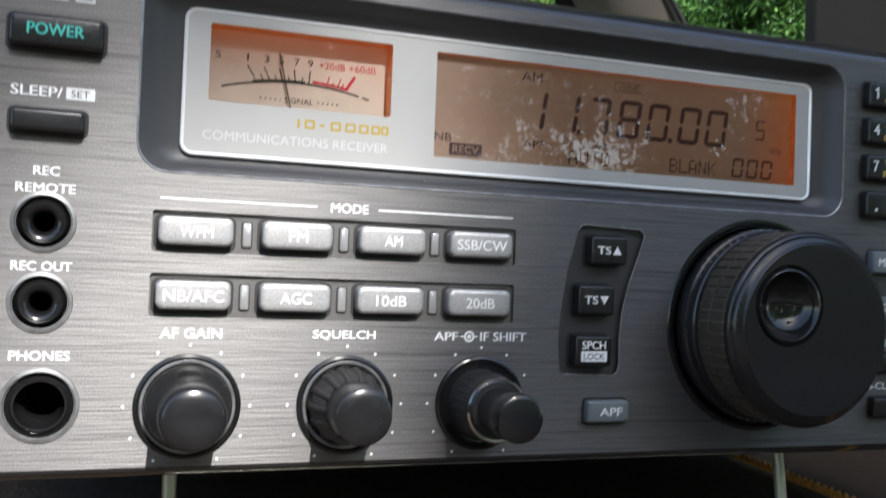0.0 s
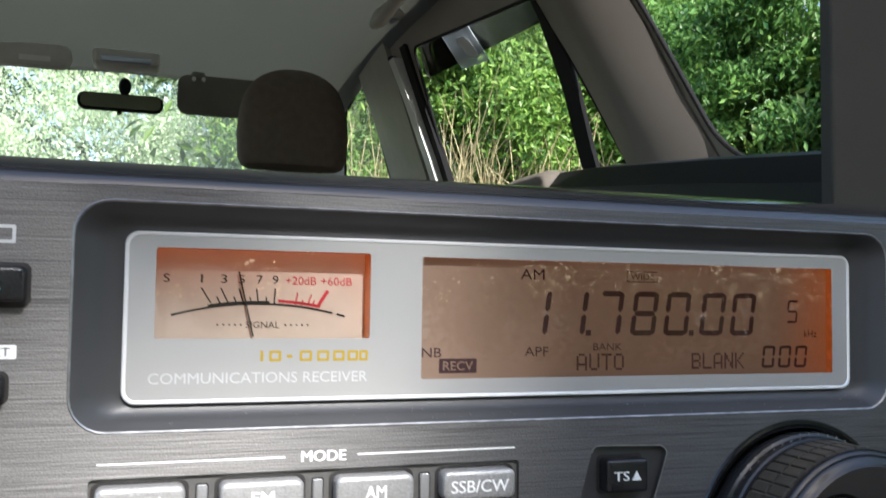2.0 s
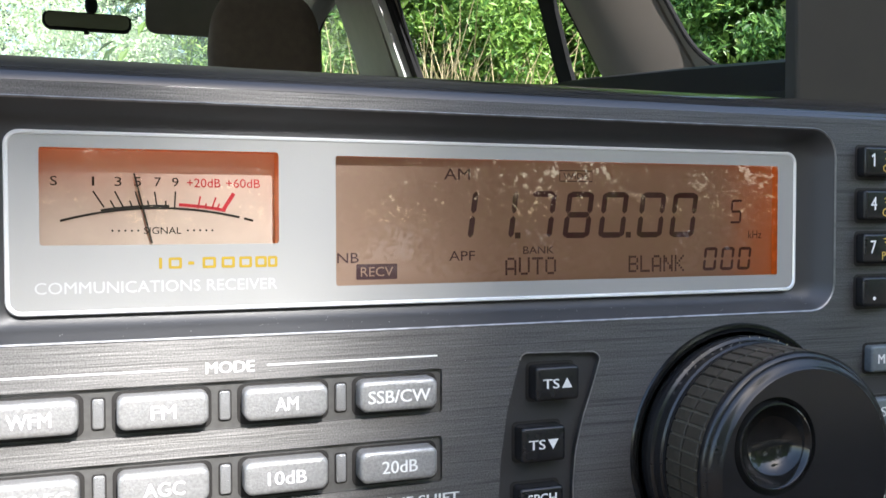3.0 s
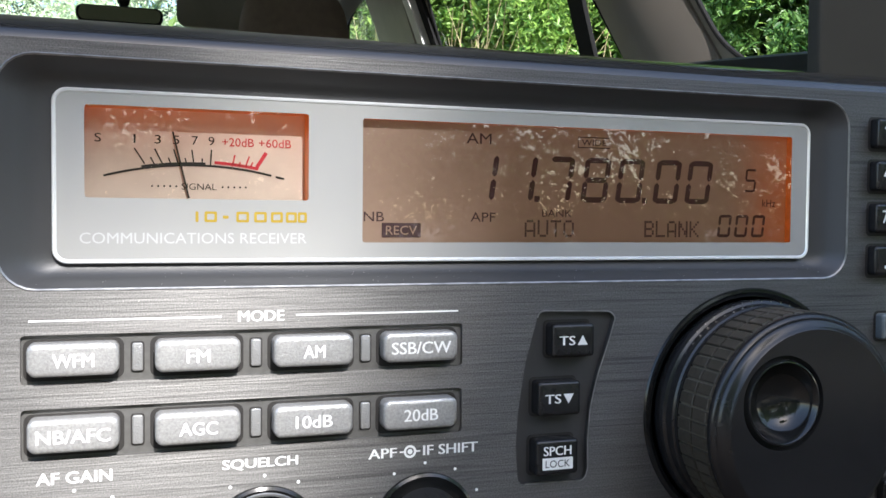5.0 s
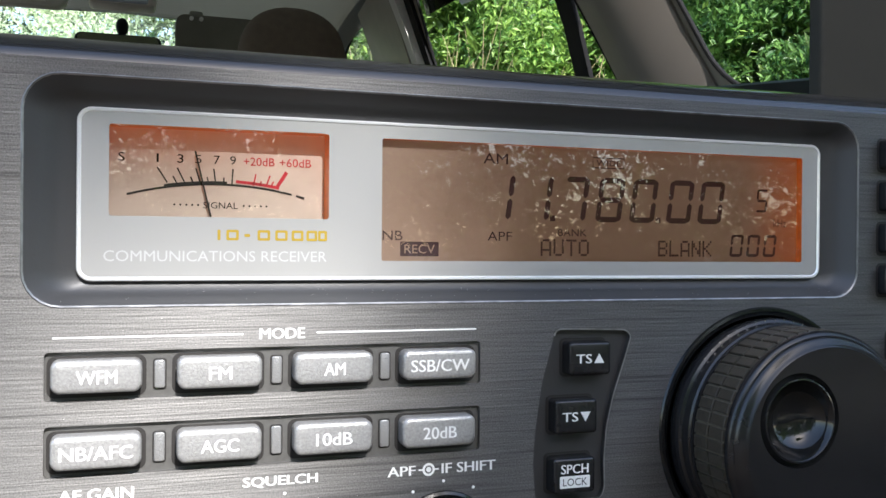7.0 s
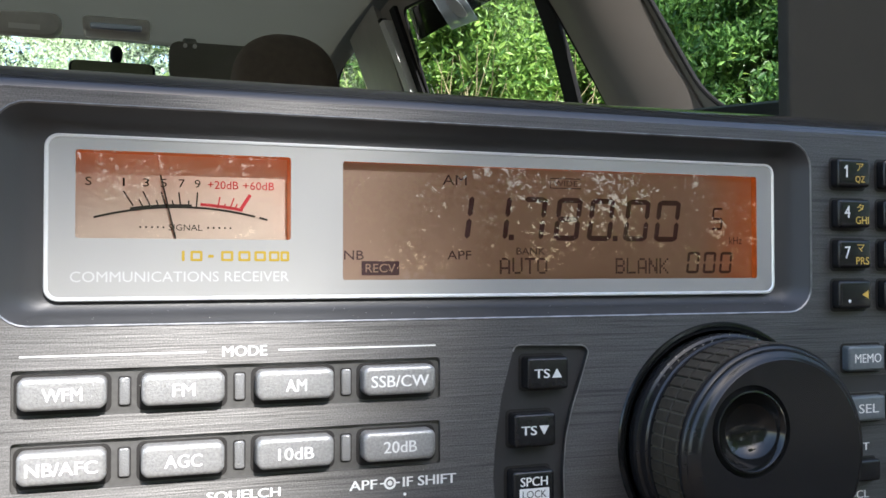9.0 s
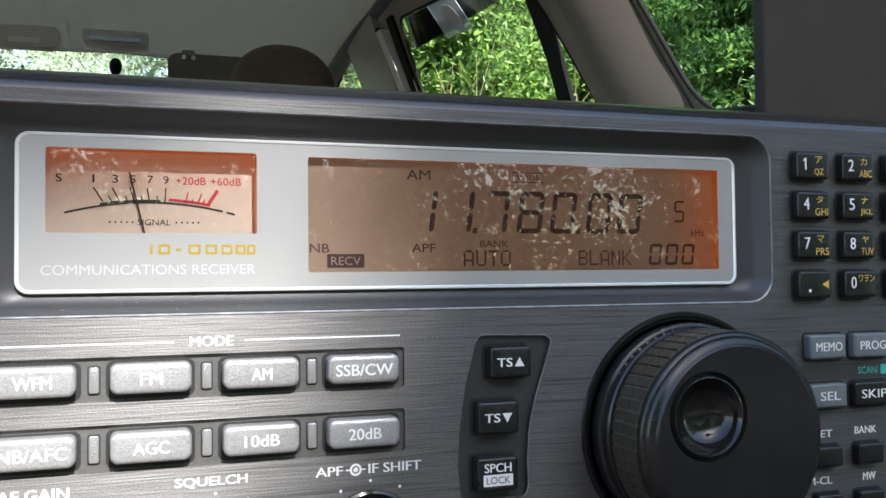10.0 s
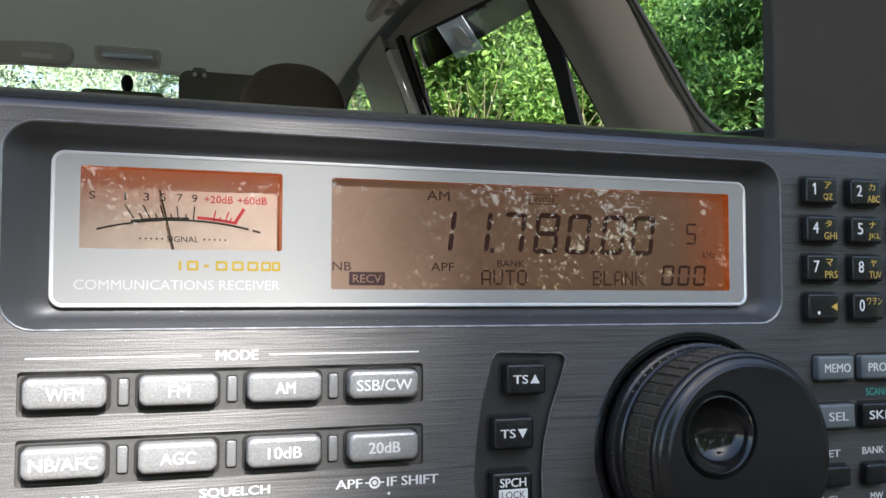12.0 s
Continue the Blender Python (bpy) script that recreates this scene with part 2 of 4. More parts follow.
# paler than real leaves: sun glare and haze put into the colour
LEAF_GLARE = leaf_material("far_leaf_glare", (0.34, 0.50, 0.24), (0.78, 0.85, 0.64), 0.25)
LEAF_DARK = leaf_material("dark_leaf", (0.035, 0.09, 0.014), (0.17, 0.28, 0.05), 0.4)

# ---- mesh tools ----


def part(name, bm, mat, parent=None, label="", smooth=False, facing=None):
    me = bpy.data.meshes.new(name)
    bmesh.ops.recalc_face_normals(bm, faces=bm.faces[:])
    if facing:
        bm.normal_update()
        bmesh.ops.reverse_faces(bm, faces=[f for f in bm.faces if f.normal.dot(Vector(facing)) < 0])
    bm.to_mesh(me)
    bm.free()
    me.materials.append(mat)
    if smooth:
        me.shade_smooth()
        me.set_sharp_from_angle(angle=radians(38))
    ob = new(name, me)
    if parent:
        ob.parent = parent
    if label:
        ob["label"] = label
    return ob


def thing(name, label, category, at=(0, 0, 0), group="", kind=""):
    ob = new(name)
    ob.location = at
    return tagged(ob, label, category, group, kind)


def rrect(x0, x1, z0, z1, r, n=6):
    """The outline of a rounded rectangle, anticlockwise, as (x, z)."""
    out = []
    for cx, cz, a in ((x1 - r, z1 - r, 0), (x0 + r, z1 - r, 90), (x0 + r, z0 + r, 180), (x1 - r, z0 + r, 270)):
        for i in range(n + 1):
            b = radians(a + 90 * i / n)
            out.append((cx + r * math.cos(b), cz + r * math.sin(b)))
    return out


def loft(bm, loops, cap_first=False, cap_last=False):
    """Joins loops of equal length, each a list of 3D points."""
    rings = [[bm.verts.new(p) for p in loop] for loop in loops]
    n = len(rings[0])
    for a, b in zip(rings, rings[1:]):
        for i in range(n):
            bm.faces.new((a[i], a[(i + 1) % n], b[(i + 1) % n], b[i]))
    if cap_first:
        bm.faces.new(rings[0])
    if cap_last:
        bm.faces.new(rings[-1])
    return rings


MM = 0.001


def soften(o, r, n=5):
    """Rounds the corners of an outline."""
    out = []
    for i, p in enumerate(o):
        a, b, p = Vector(o[i - 1]), Vector(o[(i + 1) % len(o)]), Vector(p)
        k = min(r, (a - p).length * 0.45, (b - p).length * 0.45)
        s, e = p + (a - p).normalized() * k, p + (b - p).normalized() * k
        for j in range(n + 1):
            t = j / n
            out.append(tuple((1 - t) ** 2 * s + 2 * t * (1 - t) * p + t * t * e))
    return out


def at_depth(outline, y):
    return [(x * MM, y * MM, z * MM) for x, z in outline]


def sheet(bm, outlines, y):
    """A flat sheet with holes in the plane y, in millimetres."""
    loops = [[Vector((x * MM, y * MM, z * MM)) for x, z in o] for o in outlines]
    vs = [bm.verts.new(p) for loop in loops for p in loop]
    for tri in tessellate_polygon(loops):
        bm.faces.new([vs[i] for i in tri])
    return vs


def pad(x0, x1, z0, z1, r, front, back, bevel=0.7, dome=0.0, n=5):
    """A key: a rounded block from the depth back to the depth front (mm, towards the viewer is minus)."""
    bm = bmesh.new()
    c = min(bevel, r * 0.9)
    loops = [at_depth(rrect(x0, x1, z0, z1, r, n), back), at_depth(rrect(x0, x1, z0, z1, r, n), front + c)]
    for k in (0.3, 0.7, 1.0):
        i = c * (1 - math.cos(k * math.pi / 2))
        loops.append(at_depth(rrect(x0 + i, x1 - i, z0 + i, z1 - i, max(0.1, r - i), n), front + c * (1 - math.sin(k * math.pi / 2))))
    if dome:
        m = 2.2
        loops.append(at_depth(rrect(x0 + m, x1 - m, z0 + m, z1 - m, max(0.1, r * 0.5), n), front - dome))
    loft(bm, loops, True, True)
    return bm


def barrel_key(x0, x1, z0, z1, front, back):
    """A push button with bowed long edges and rounded shoulders, in mm."""
    bm = bmesh.new()

    def ring(i, y):
        out = []
        for x, z in rrect(x0 + i, x1 - i, z0 + i, z1 - i, 1.35 - i * 0.5, 6):
            u = (x - (x0 + x1) / 2) / ((x1 - x0) / 2)
            s = (z - (z0 + z1) / 2) / ((z1 - z0) / 2)
            out.append((x, z + (-0.9 if s < 0 else 0.16) * (1 - u * u) + (0.45 if s < 0 else 0)))
        return at_depth(out, y)

    loft(bm, [ring(0, back), ring(0, front + 0.9), ring(0.08, front + 0.5), ring(0.28, front + 0.2), ring(0.6, front + 0.03), ring(1.1, front - 0.03)], True, True)
    return bm


def lathe(profile, cx, cz, n=64, close=True):
    """Turned about an axis along y: profile of (radius, depth) in mm."""
    bm = bmesh.new()
    loops = [[((cx + r * math.cos(2 * math.pi * i / n)) * MM, y * MM, (cz + r * math.sin(2 * math.pi * i / n)) * MM) for i in range(n)] for r, y in profile]
    loft(bm, loops, False, close)
    return bm


def circle(cx, cz, r, n=40):
    return [(cx + r * math.cos(2 * math.pi * k / n), cz + r * math.sin(2 * math.pi * k / n)) for k in range(n)]


def flat(outline, y, thick=0.05):
    bm = bmesh.new()
    loft(bm, [at_depth(outline, y), at_depth(outline, y + thick)], True, True)
    return bm


def ribbon(points, width, y):
    """A drawn line of a width through (x, z) points."""
    bm = bmesh.new()
    a, b = [], []
    for i, p in enumerate(points):
        q0, q1 = points[max(0, i - 1)], points[min(len(points) - 1, i + 1)]
        d = Vector((q1[0] - q0[0], q1[1] - q0[1])).normalized() * width / 2
        a.append(bm.verts.new(((p[0] - d.y) * MM, y * MM, (p[1] + d.x) * MM)))
        b.append(bm.verts.new(((p[0] + d.y) * MM, y * MM, (p[1] - d.x) * MM)))
    for i in range(len(points) - 1):
        bm.faces.new((a[i], a[i + 1], b[i + 1], b[i]))
    return bm


def words(text, x0, x1, z0, z1, y, mat, parent, name="lettering", label="", bold=0.0):
    """Printed words that fill the box, in mm, from Blender's own font."""
    cu = bpy.data.curves.new(name, "FONT")
    cu.body, cu.resolution_u = text, 3
    tmp = bpy.data.objects.new(name, cu)
    scene.collection.objects.link(tmp)
    me = bpy.data.meshes.new_from_object(tmp.evaluated_get(bpy.context.evaluated_depsgraph_get()))
    bpy.data.objects.remove(tmp)
    bpy.data.curves.remove(cu)
    if not me.vertices:
        return None
    co = np.empty(len(me.vertices) * 3)
    me.vertices.foreach_get("co", co)
    co = co.reshape(-1, 3)
    lo, hi = co.min(0), co.max(0)
    u = (co - lo) / np.maximum(hi - lo, 1e-6)
    out = np.stack([(x0 + u[:, 0] * (x1 - x0)) * MM, np.full(len(co), y * MM), (z0 + u[:, 1] * (z1 - z0)) * MM], 1)
    me.vertices.foreach_set("co", out.ravel())
    if bold:
        bm = bmesh.new()
        for dx, dy in ((0, 0), (-bold, 0.01), (bold, 0.02)):
            bm.from_mesh(me)
            bm.verts.ensure_lookup_table()
            for v in bm.verts[-len(me.vertices):]:
                v.co += Vector((dx * MM, dy * MM, 0))
        bm.to_mesh(me)
        bm.free()
    me.name = name
    me.materials.clear()
    me.materials.append(mat)
    ob = new(name, me)
    ob.parent = parent
    if label:
        ob["label"] = label
    return ob


def block(x0, x1, y0, y1, z0, z1, r=0.01, seg=3):
    """A box in metres with rounded edges."""
    bm = bmesh.new()
    bmesh.ops.create_cube(bm, size=1)
    for v in bm.verts:
        v.co = Vector(((x0, x1)[v.co.x > 0], (y0, y1)[v.co.y > 0], (z0, z1)[v.co.z > 0]))
    if r:
        bmesh.ops.bevel(bm, geom=bm.edges[:], offset=r, segments=seg, profile=0.5, affect="EDGES")
    return bm


def tube(points, r, n=10):
    bm = bmesh.new()
    pts = [Vector(p) for p in points]
    loops = []
    for i, p in enumerate(pts):
        d = (pts[min(i + 1, len(pts) - 1)] - pts[max(i - 1, 0)]).normalized()
        a = d.orthogonal().normalized()
        b = d.cross(a)
        rr = r[i] if isinstance(r, (list, tuple)) else r
        loops.append([p + rr * (a * math.cos(2 * math.pi * k / n) + b * math.sin(2 * math.pi * k / n)) for k in range(n)])
    for i in range(1, len(loops)):
        k = min(range(n), key=lambda s: sum((loops[i][(j + s) % n] - loops[i - 1][j]).length for j in range(n)))
        loops[i] = loops[i][k:] + loops[i][:k]
    loft(bm, loops, True, True)
    return bm


# ---- the receiver ----
Z0 = 0.72
radio = thing("radio_receiver", "dark brushed-metal communications receiver with amber display, standing on a wire stand", "radio", (0, 0, Z0))

WELL_OUT = rrect(-39.3, 148.6, 5.8, 48.3, 6.5)
WELL_IN = rrect(-30.6, 141.1, 10.1, 43.3, 2.8)
TS_RECESS = soften([(67.0, -0.4), (84.2, -0.9), (85.6, -2.2), (83.8, -8), (81.3, -15), (79.6, -22), (79.0, -29), (79.2, -36), (78.2, -38.3), (62.5, -38.0), (61.8, -30), (62.3, -22), (63.8, -12), (66.0, -4)], 1.6, 4)
CHANNELS = [(-35.6, 49.4, -11.6, -2.6), (-35.6, 49.4, -25.6, -16.2)]

SOCKETS = [(-57, -6.5, 5.9), (-57, -23.2, 5.9), (-56.2, -44.4, 7.3)]
front = bmesh.new()
sheet(front, [rrect(-71, 211, -57.8, 51.2, 2.5), WELL_OUT, TS_RECESS] + [circle(x, z, r - 0.6) for x, z, r in SOCKETS] + [rrect(a, b, c, d, 0.8, 3) for a, b, c, d in CHANNELS], 0)
part("front_panel", front, PANEL, radio, "horizontally brushed dark metal front panel")
edge = bmesh.new()
loft(edge, [at_depth(rrect(-71, 211, -57.8, 51.2, 2.5), 0), at_depth(rrect(-71.6, 211.6, -58.4, 52.0, 2.8), 0.25), at_depth(rrect(-72.2, 212.2, -59.0, 53.2, 3), 1.0),
            at_depth(rrect(-72.8, 212.8, -60.0, 54.4, 3.3), 2.2), at_depth(rrect(-73, 213, -60.4, 55.05, 3.4), 3.5), at_depth(rrect(-73.1, 213.1, -60.7, 55.7, 3.5), 5.2),
            at_depth(rrect(-73.2, 213.2, -60.8, 56.3, 3.5), 7.2), at_depth(rrect(-73.2, 213.2, -60.8, 56.8, 3.5), 9.3), at_depth(rrect(-73.2, 213.2, -60.8, 57.0, 3.5), 11.6), at_depth(rrect(-73.2, 213.2, -60.8, 57.05, 3.5), 18)])
part("panel_edge", edge, CHAMFER, radio, "rounded dark edge of the front panel", True)
body = bmesh.new()
loft(body, [at_depth(rrect(-72, 212, -59.5, 55.6, 3), 16), at_depth(rrect(-72, 212, -59.5, 55.6, 3), 300)], True, True)
part("case", body, CASE, radio, "black painted metal case")
for a, b, c, d in CHANNELS:
    bm = bmesh.new()
    loft(bm, [at_depth(rrect(a, b, c, d, 0.8, 3), 0), at_depth(rrect(a, b, c, d, 0.8, 3), 1.0)], False, True)
    part("button_channel", bm, CHANNEL, radio)
bm = bmesh.new()
loft(bm, [at_depth(TS_RECESS, 0), at_depth(TS_RECESS, 1.4)], False, True)
part("tuning_step_recess", bm, WELL, radio)
part("recess_lip", ribbon(TS_RECESS[:46], 0.35, -0.03), LIP, radio, "thin bright edge of the recess")
bm = bmesh.new()
loft(bm, [at_depth(rrect(-39.3, 148.6, 5.8, 48.3, 6.5), 0), at_depth(rrect(-38.7, 148.0, 6.3, 47.7, 6.1), 0.5), at_depth(rrect(-36.5, 146.2, 7.4, 46.4, 5.0), 3.4),
          at_depth(rrect(-33.5, 143.6, 8.8, 44.7, 3.8), 4.9), at_depth(WELL_IN, 5.4)])
part("display_well", bm, WELL, radio, "dark sloping surround sunk round the display", True)
bm = bmesh.new()
loft(bm, [at_depth(rrect(-39.7, 149.0, 5.4, 48.7, 6.9), -0.02), at_depth(rrect(-39.5, 148.8, 5.6, 48.5, 6.7), -0.16), at_depth(rrect(-39.2, 148.5, 5.9, 48.2, 6.4), 0.05)])
part("well_lip", bm, LIP, radio, "thin bright polished edge round the display well", True)

MET = (-24.8, 17.6, 22.7, 40.2)
DIS = (28.8, 135.7, 14.2, 39.8)
face = bmesh.new()
sheet(face, [rrect(-30.0, 140.5, 10.7, 42.7, 2.3), rrect(*MET, 0.6, 3), rrect(*DIS, 0.5, 3)], 4.4)
part("display_frame", face, PLATE, radio, "satin silver frame round meter and display")
bm = bmesh.new()
loft(bm, [at_depth(WELL_IN, 5.5), at_depth(rrect(-30.5, 141.0, 10.2, 43.2, 2.7), 4.3), at_depth(rrect(-30.3, 140.8, 10.4, 43.0, 2.5), 4.1), at_depth(rrect(-29.9, 140.4, 10.8, 42.6, 2.2), 4.15), at_depth(rrect(-29.7, 140.2, 11.0, 42.4, 2.0), 4.39)])
part("frame_rim", bm, RIM, radio, "bright moulded rim of the display frame", True)
for nm, (a, b, c, d), back, mt in (("meter_card", MET, 9.4, METER), ("display_panel", DIS, 6.4, LCD)):
    bm = bmesh.new()
    loft(bm, [at_depth(rrect(a - 1.5, b + 1.5, c - 1.5, d + 1.5, 0.5, 3), back), at_depth(rrect(a - 1.5, b + 1.5, c - 1.5, d + 1.5, 0.5, 3), back + 1)], True, True)
    part(nm, bm, mt, radio, "backlit cream meter card" if nm == "meter_card" else "amber backlit liquid-crystal panel")
    # top and right wall of the recess, added and glowing amber
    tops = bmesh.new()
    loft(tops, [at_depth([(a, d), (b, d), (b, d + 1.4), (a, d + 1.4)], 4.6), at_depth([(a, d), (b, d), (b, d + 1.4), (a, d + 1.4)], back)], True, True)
    part("glowing_wall", tops, AMBER, radio, "recess wall made to glow amber like the backlight")
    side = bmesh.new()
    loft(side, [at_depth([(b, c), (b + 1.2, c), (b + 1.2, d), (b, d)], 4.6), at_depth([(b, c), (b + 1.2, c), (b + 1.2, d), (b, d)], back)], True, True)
    part("glowing_wall", side, AMBER, radio, "recess wall made to glow amber like the backlight")
    bm = bmesh.new()
    sheet(bm, [rrect(a, b, c, d, 0.5, 3)], 4.5)
    pane = part("window_pane", bm, PANE, radio, "clear glossy plastic window", facing=(0, -1, 0))
    pane.visible_shadow = False

# meter: scale, figures, needle
YM = 9.3


def arc(u):
    """Points of the meter scale, u from 0 to 1."""
    return (-21.6 + 35.0 * u, 27.1 + 9.6 * u * (1 - u))


part("scale_arc", ribbon([arc(i / 40) for i in range(0, 38)], 0.42, YM), INK, radio)
part("scale_arc", ribbon([arc(i / 40) for i in range(38, 41)], 0.42, YM), INK, radio)
part("scale_arc", ribbon([(x, z + 0.35) for x, z in [arc(i / 40) for i in range(8, 23)]], 0.55, YM - 0.02), INK, radio)
for x, dx, h in ((-14.0, -1.9, 3.0), (-10.6, -1.5, 3.0), (-7.6, -0.9, 3.0), (-4.6, -0.4, 3.0), (-1.4, 0.2, 3.1), (-12.2, -0.7, 1.3), (-9.0, -0.5, 1.3), (-6.0, -0.3, 1.3), (-3.0, 0, 1.3)):
    part("scale_tick", ribbon([(x, 29.6), (x + dx, 29.6 + h)], 0.28, YM), INK, radio)
part("scale_arc", ribbon([(x, z + 0.75) for x, z in [arc(i / 40) for i in range(24, 35)]], 0.6, YM - 0.02), REDINK, radio)
for x, dx, h, w in ((2.9, 0.5, 2.4, 0.3), (5.5, 0.8, 2.2, 0.3), (4.2, 0.3, 1.0, 0.3), (6.5, 0.5, 1.0, 0.3), (7.8, 1.9, 3.0, 0.75)):
    part("scale_tick", ribbon([(x, 29.4), (x + dx, 29.4 + h)], w, YM - 0.02), REDINK, radio)
for s, x in (("S", -22.6), ("1", -15.8), ("3", -11.5), ("5", -8.0), ("7", -4.4), ("9", -1.2)):
    words(s, x - (0.25 if s == "1" else 0.6), x + (0.15 if s == "1" else 0.6), 33.6, 35.3, YM, INK, radio, "scale_figure")
words("+20dB", 0.9, 7.2, 33.5, 35.2, YM, REDINK, radio, "scale_figure")
words("+60dB", 8.2, 14.8, 33.5, 35.2, YM, REDINK, radio, "scale_figure")
words("SIGNAL", -7.0, -0.2, 24.6, 25.9, YM, INK, radio, "scale_figure")
for i in range(5):
    for x in (-12.6 + i * 1.15, 1.0 + i * 1.15):
        part("scale_dot", flat(rrect(x - 0.19, x + 0.19, 25.05, 25.45, 0.15, 2), YM, 0.03), INK, radio)
part("meter_needle", ribbon([(-8.7, 36.0), (-5.6, 22.9)], 0.34, 8.4), INK, radio, "thin black needle near the middle of the scale")

# display figures
YL = 6.3
SEG = {"1": "bc", "7": "abc", "8": "abcdefg", "0": "abcdef", "5": "afgcd"}


def segment_digit(ch, x0, x1, z0, z1, w, slant, name="digit"):
    """One seven-bar figure, leaning to the right."""
    bm = bmesh.new()
    zm, g = (z0 + z1) / 2, w * 0.18
    bars = {"a": ((x0, z1 - w / 2), (x1, z1 - w / 2)), "g": ((x0, zm), (x1, zm)), "d": ((x0, z0 + w / 2), (x1, z0 + w / 2)),
            "f": ((x0 + w / 2, zm), (x0 + w / 2, z1)), "b": ((x1 - w / 2, zm), (x1 - w / 2, z1)), "e": ((x0 + w / 2, z0), (x0 + w / 2, zm)), "c": ((x1 - w / 2, z0), (x1 - w / 2, zm))}
    for s in SEG[ch]:
        (ax, az), (bx, bz) = bars[s]
        if az == bz:
            o = [(ax + g + w * 0.25, az), (ax + g + w * 0.75, az + w / 2), (bx - g - w * 0.75, az + w / 2), (bx - g - w * 0.25, az), (bx - g - w * 0.75, az - w / 2), (ax + g + w * 0.75, az - w / 2)]
        else:
            o = [(ax, az + g), (ax + w / 2, az + g + w * 0.5), (ax + w / 2, bz - g - w * 0.5), (ax, bz - g), (ax - w / 2, bz - g - w * 0.5), (ax - w / 2, az + g + w * 0.5)]
        vs = [bm.verts.new(((x + slant * (z - z0)) * MM, YL * MM, z * MM)) for x, z in o]
        bm.faces.new(vs)
    return part(name, bm, SEGMENT, radio)


for ch, x0, x1 in (("1", 52.2, 58.6), ("1", 61.6, 67.9), ("7", 70.6, 77.0), ("8", 79.6, 86.2), ("0", 88.4, 95.0), ("0", 98.2, 104.8), ("0", 106.8, 113.4)):
    segment_digit(ch, x0, x1, 23.2, 33.4, 1.25, 0.14)
for x in (69.0, 96.2):
    part("decimal_point", flat(rrect(x - 0.65, x + 0.65, 23.2, 24.5, 0.1, 2), YL, 0.02), SEGMENT, radio)
for x in (116.0, 120.8, 125.6):
    segment_digit("0", x, x + 3.6, 15.4, 20.8, 0.7, 0.12)
segment_digit("5", 123.4, 126.6, 26.3, 31.9, 0.55, 0.12)
for s, x0, x1, z0, z1 in (("AM", 52.2, 58.0, 35.6, 37.9), ("NB", 29.5, 33.9, 18.6, 20.6), ("APF", 53.3, 59.1, 18.7, 20.7), ("BANK", 70.3, 77.6, 19.9, 21.5),
                          ("kHz", 128.8, 132.6, 22.8, 24.6), ("WIDE", 79.9, 86.1, 36.1, 37.4)):
    words(s, x0, x1, z0, z1, YL, SEGMENT, radio, "display_word")
DOTS = {"A": "0E1111111F1111", "U": "1111111111110E", "T": "1F040404040404", "O": "0E11111111110E", "B": "1E11111E11111E", "L": "1010101010101F", "N": "11191915131311", "K": "11121418141211"}
for s, x0, x1, z0, z1 in (("AUTO", 66.1, 78.2, 15.4, 19.2), ("BLANK", 96.3, 111.0, 15.4, 19.2)):
    bm, step, rise = bmesh.new(), (x1 - x0) / (6 * len(s) - 1), (z1 - z0) / 7
    for i, ch in enumerate(s):
        for row in range(7):
            bits = int(DOTS[ch][2 * row:2 * row + 2], 16)
            for col in range(5):
                if bits >> (4 - col) & 1:
                    x, z = x0 + (6 * i + col) * step, z1 - (row + 1) * rise
                    bm.faces.new([bm.verts.new((px * MM, YL * MM, pz * MM)) for px, pz in ((x, z), (x + step * 0.9, z), (x + step * 0.9, z + rise * 0.9), (x, z + rise * 0.9))])
    part("display_word", bm, SEGMENT, radio, "dot-matrix word")
bm = ribbon([(79.0, 35.6), (87.0, 35.6), (87.0, 37.9), (79.0, 37.9), (79.0, 35.6)], 0.22, YL)
part("word_frame", bm, SEGMENT, radio)
part("word_block", flat(rrect(33.4, 42.0, 15.2, 18.3, 0.2, 2), YL, 0.02), SEGMENT, radio)
words("RECV", 34.3, 41.1, 15.8, 17.7, YL - 0.08, LCD, radio, "display_word")

# lettering on the silver frame; the model mark as plain bars
words("COMMUNICATIONS RECEIVER", -25.7, 17.2, 14.0, 16.1, 4.36, FRAMEPRINT, radio)
for i, (x, w) in enumerate(((-4.6, 0.8), (-2.9, 2.6), (0.6, 1.6), (3.2, 2.7), (6.7, 2.7), (10.0, 2.6), (13.0, 2.4), (15.4, 2.0))):
    z0, z1 = (18.9, 19.5) if i == 2 else (18.2, 20.3)
    if w >= 2.0:
        bm = bmesh.new()
        sheet(bm, [rrect(x, x + w * 0.92, z0, z1, 0.3, 3), rrect(x + 0.5, x + w * 0.92 - 0.5, z0 + 0.48, z1 - 0.48, 0.12, 3)], 4.36)
        part("name_mark", bm, GOLD, radio, "plain gold outlined bar", facing=(0, -1, 0))
    else:
        part("name_mark", flat(rrect(x, x + w * 0.7, z0, z1, 0.2, 3), 4.36, 0.03), GOLD, radio, "plain gold bar")
for x, w in ((-64.6, 0.9), (-62.4, 3.3), (-57.9, 3.6), (-53.0, 4.0)):
    bm = bmesh.new()
    sheet(bm, [rrect(x, x + w, 39.9, 43.2, 0.3, 3)] + ([rrect(x + 0.6, x + w - 0.6, 40.5, 42.6, 0.15, 3)] if w > 2 else []), -0.06)
    part("name_mark", bm, FRAMEPRINT, radio, "plain pale outlined bar", facing=(0, -1, 0))

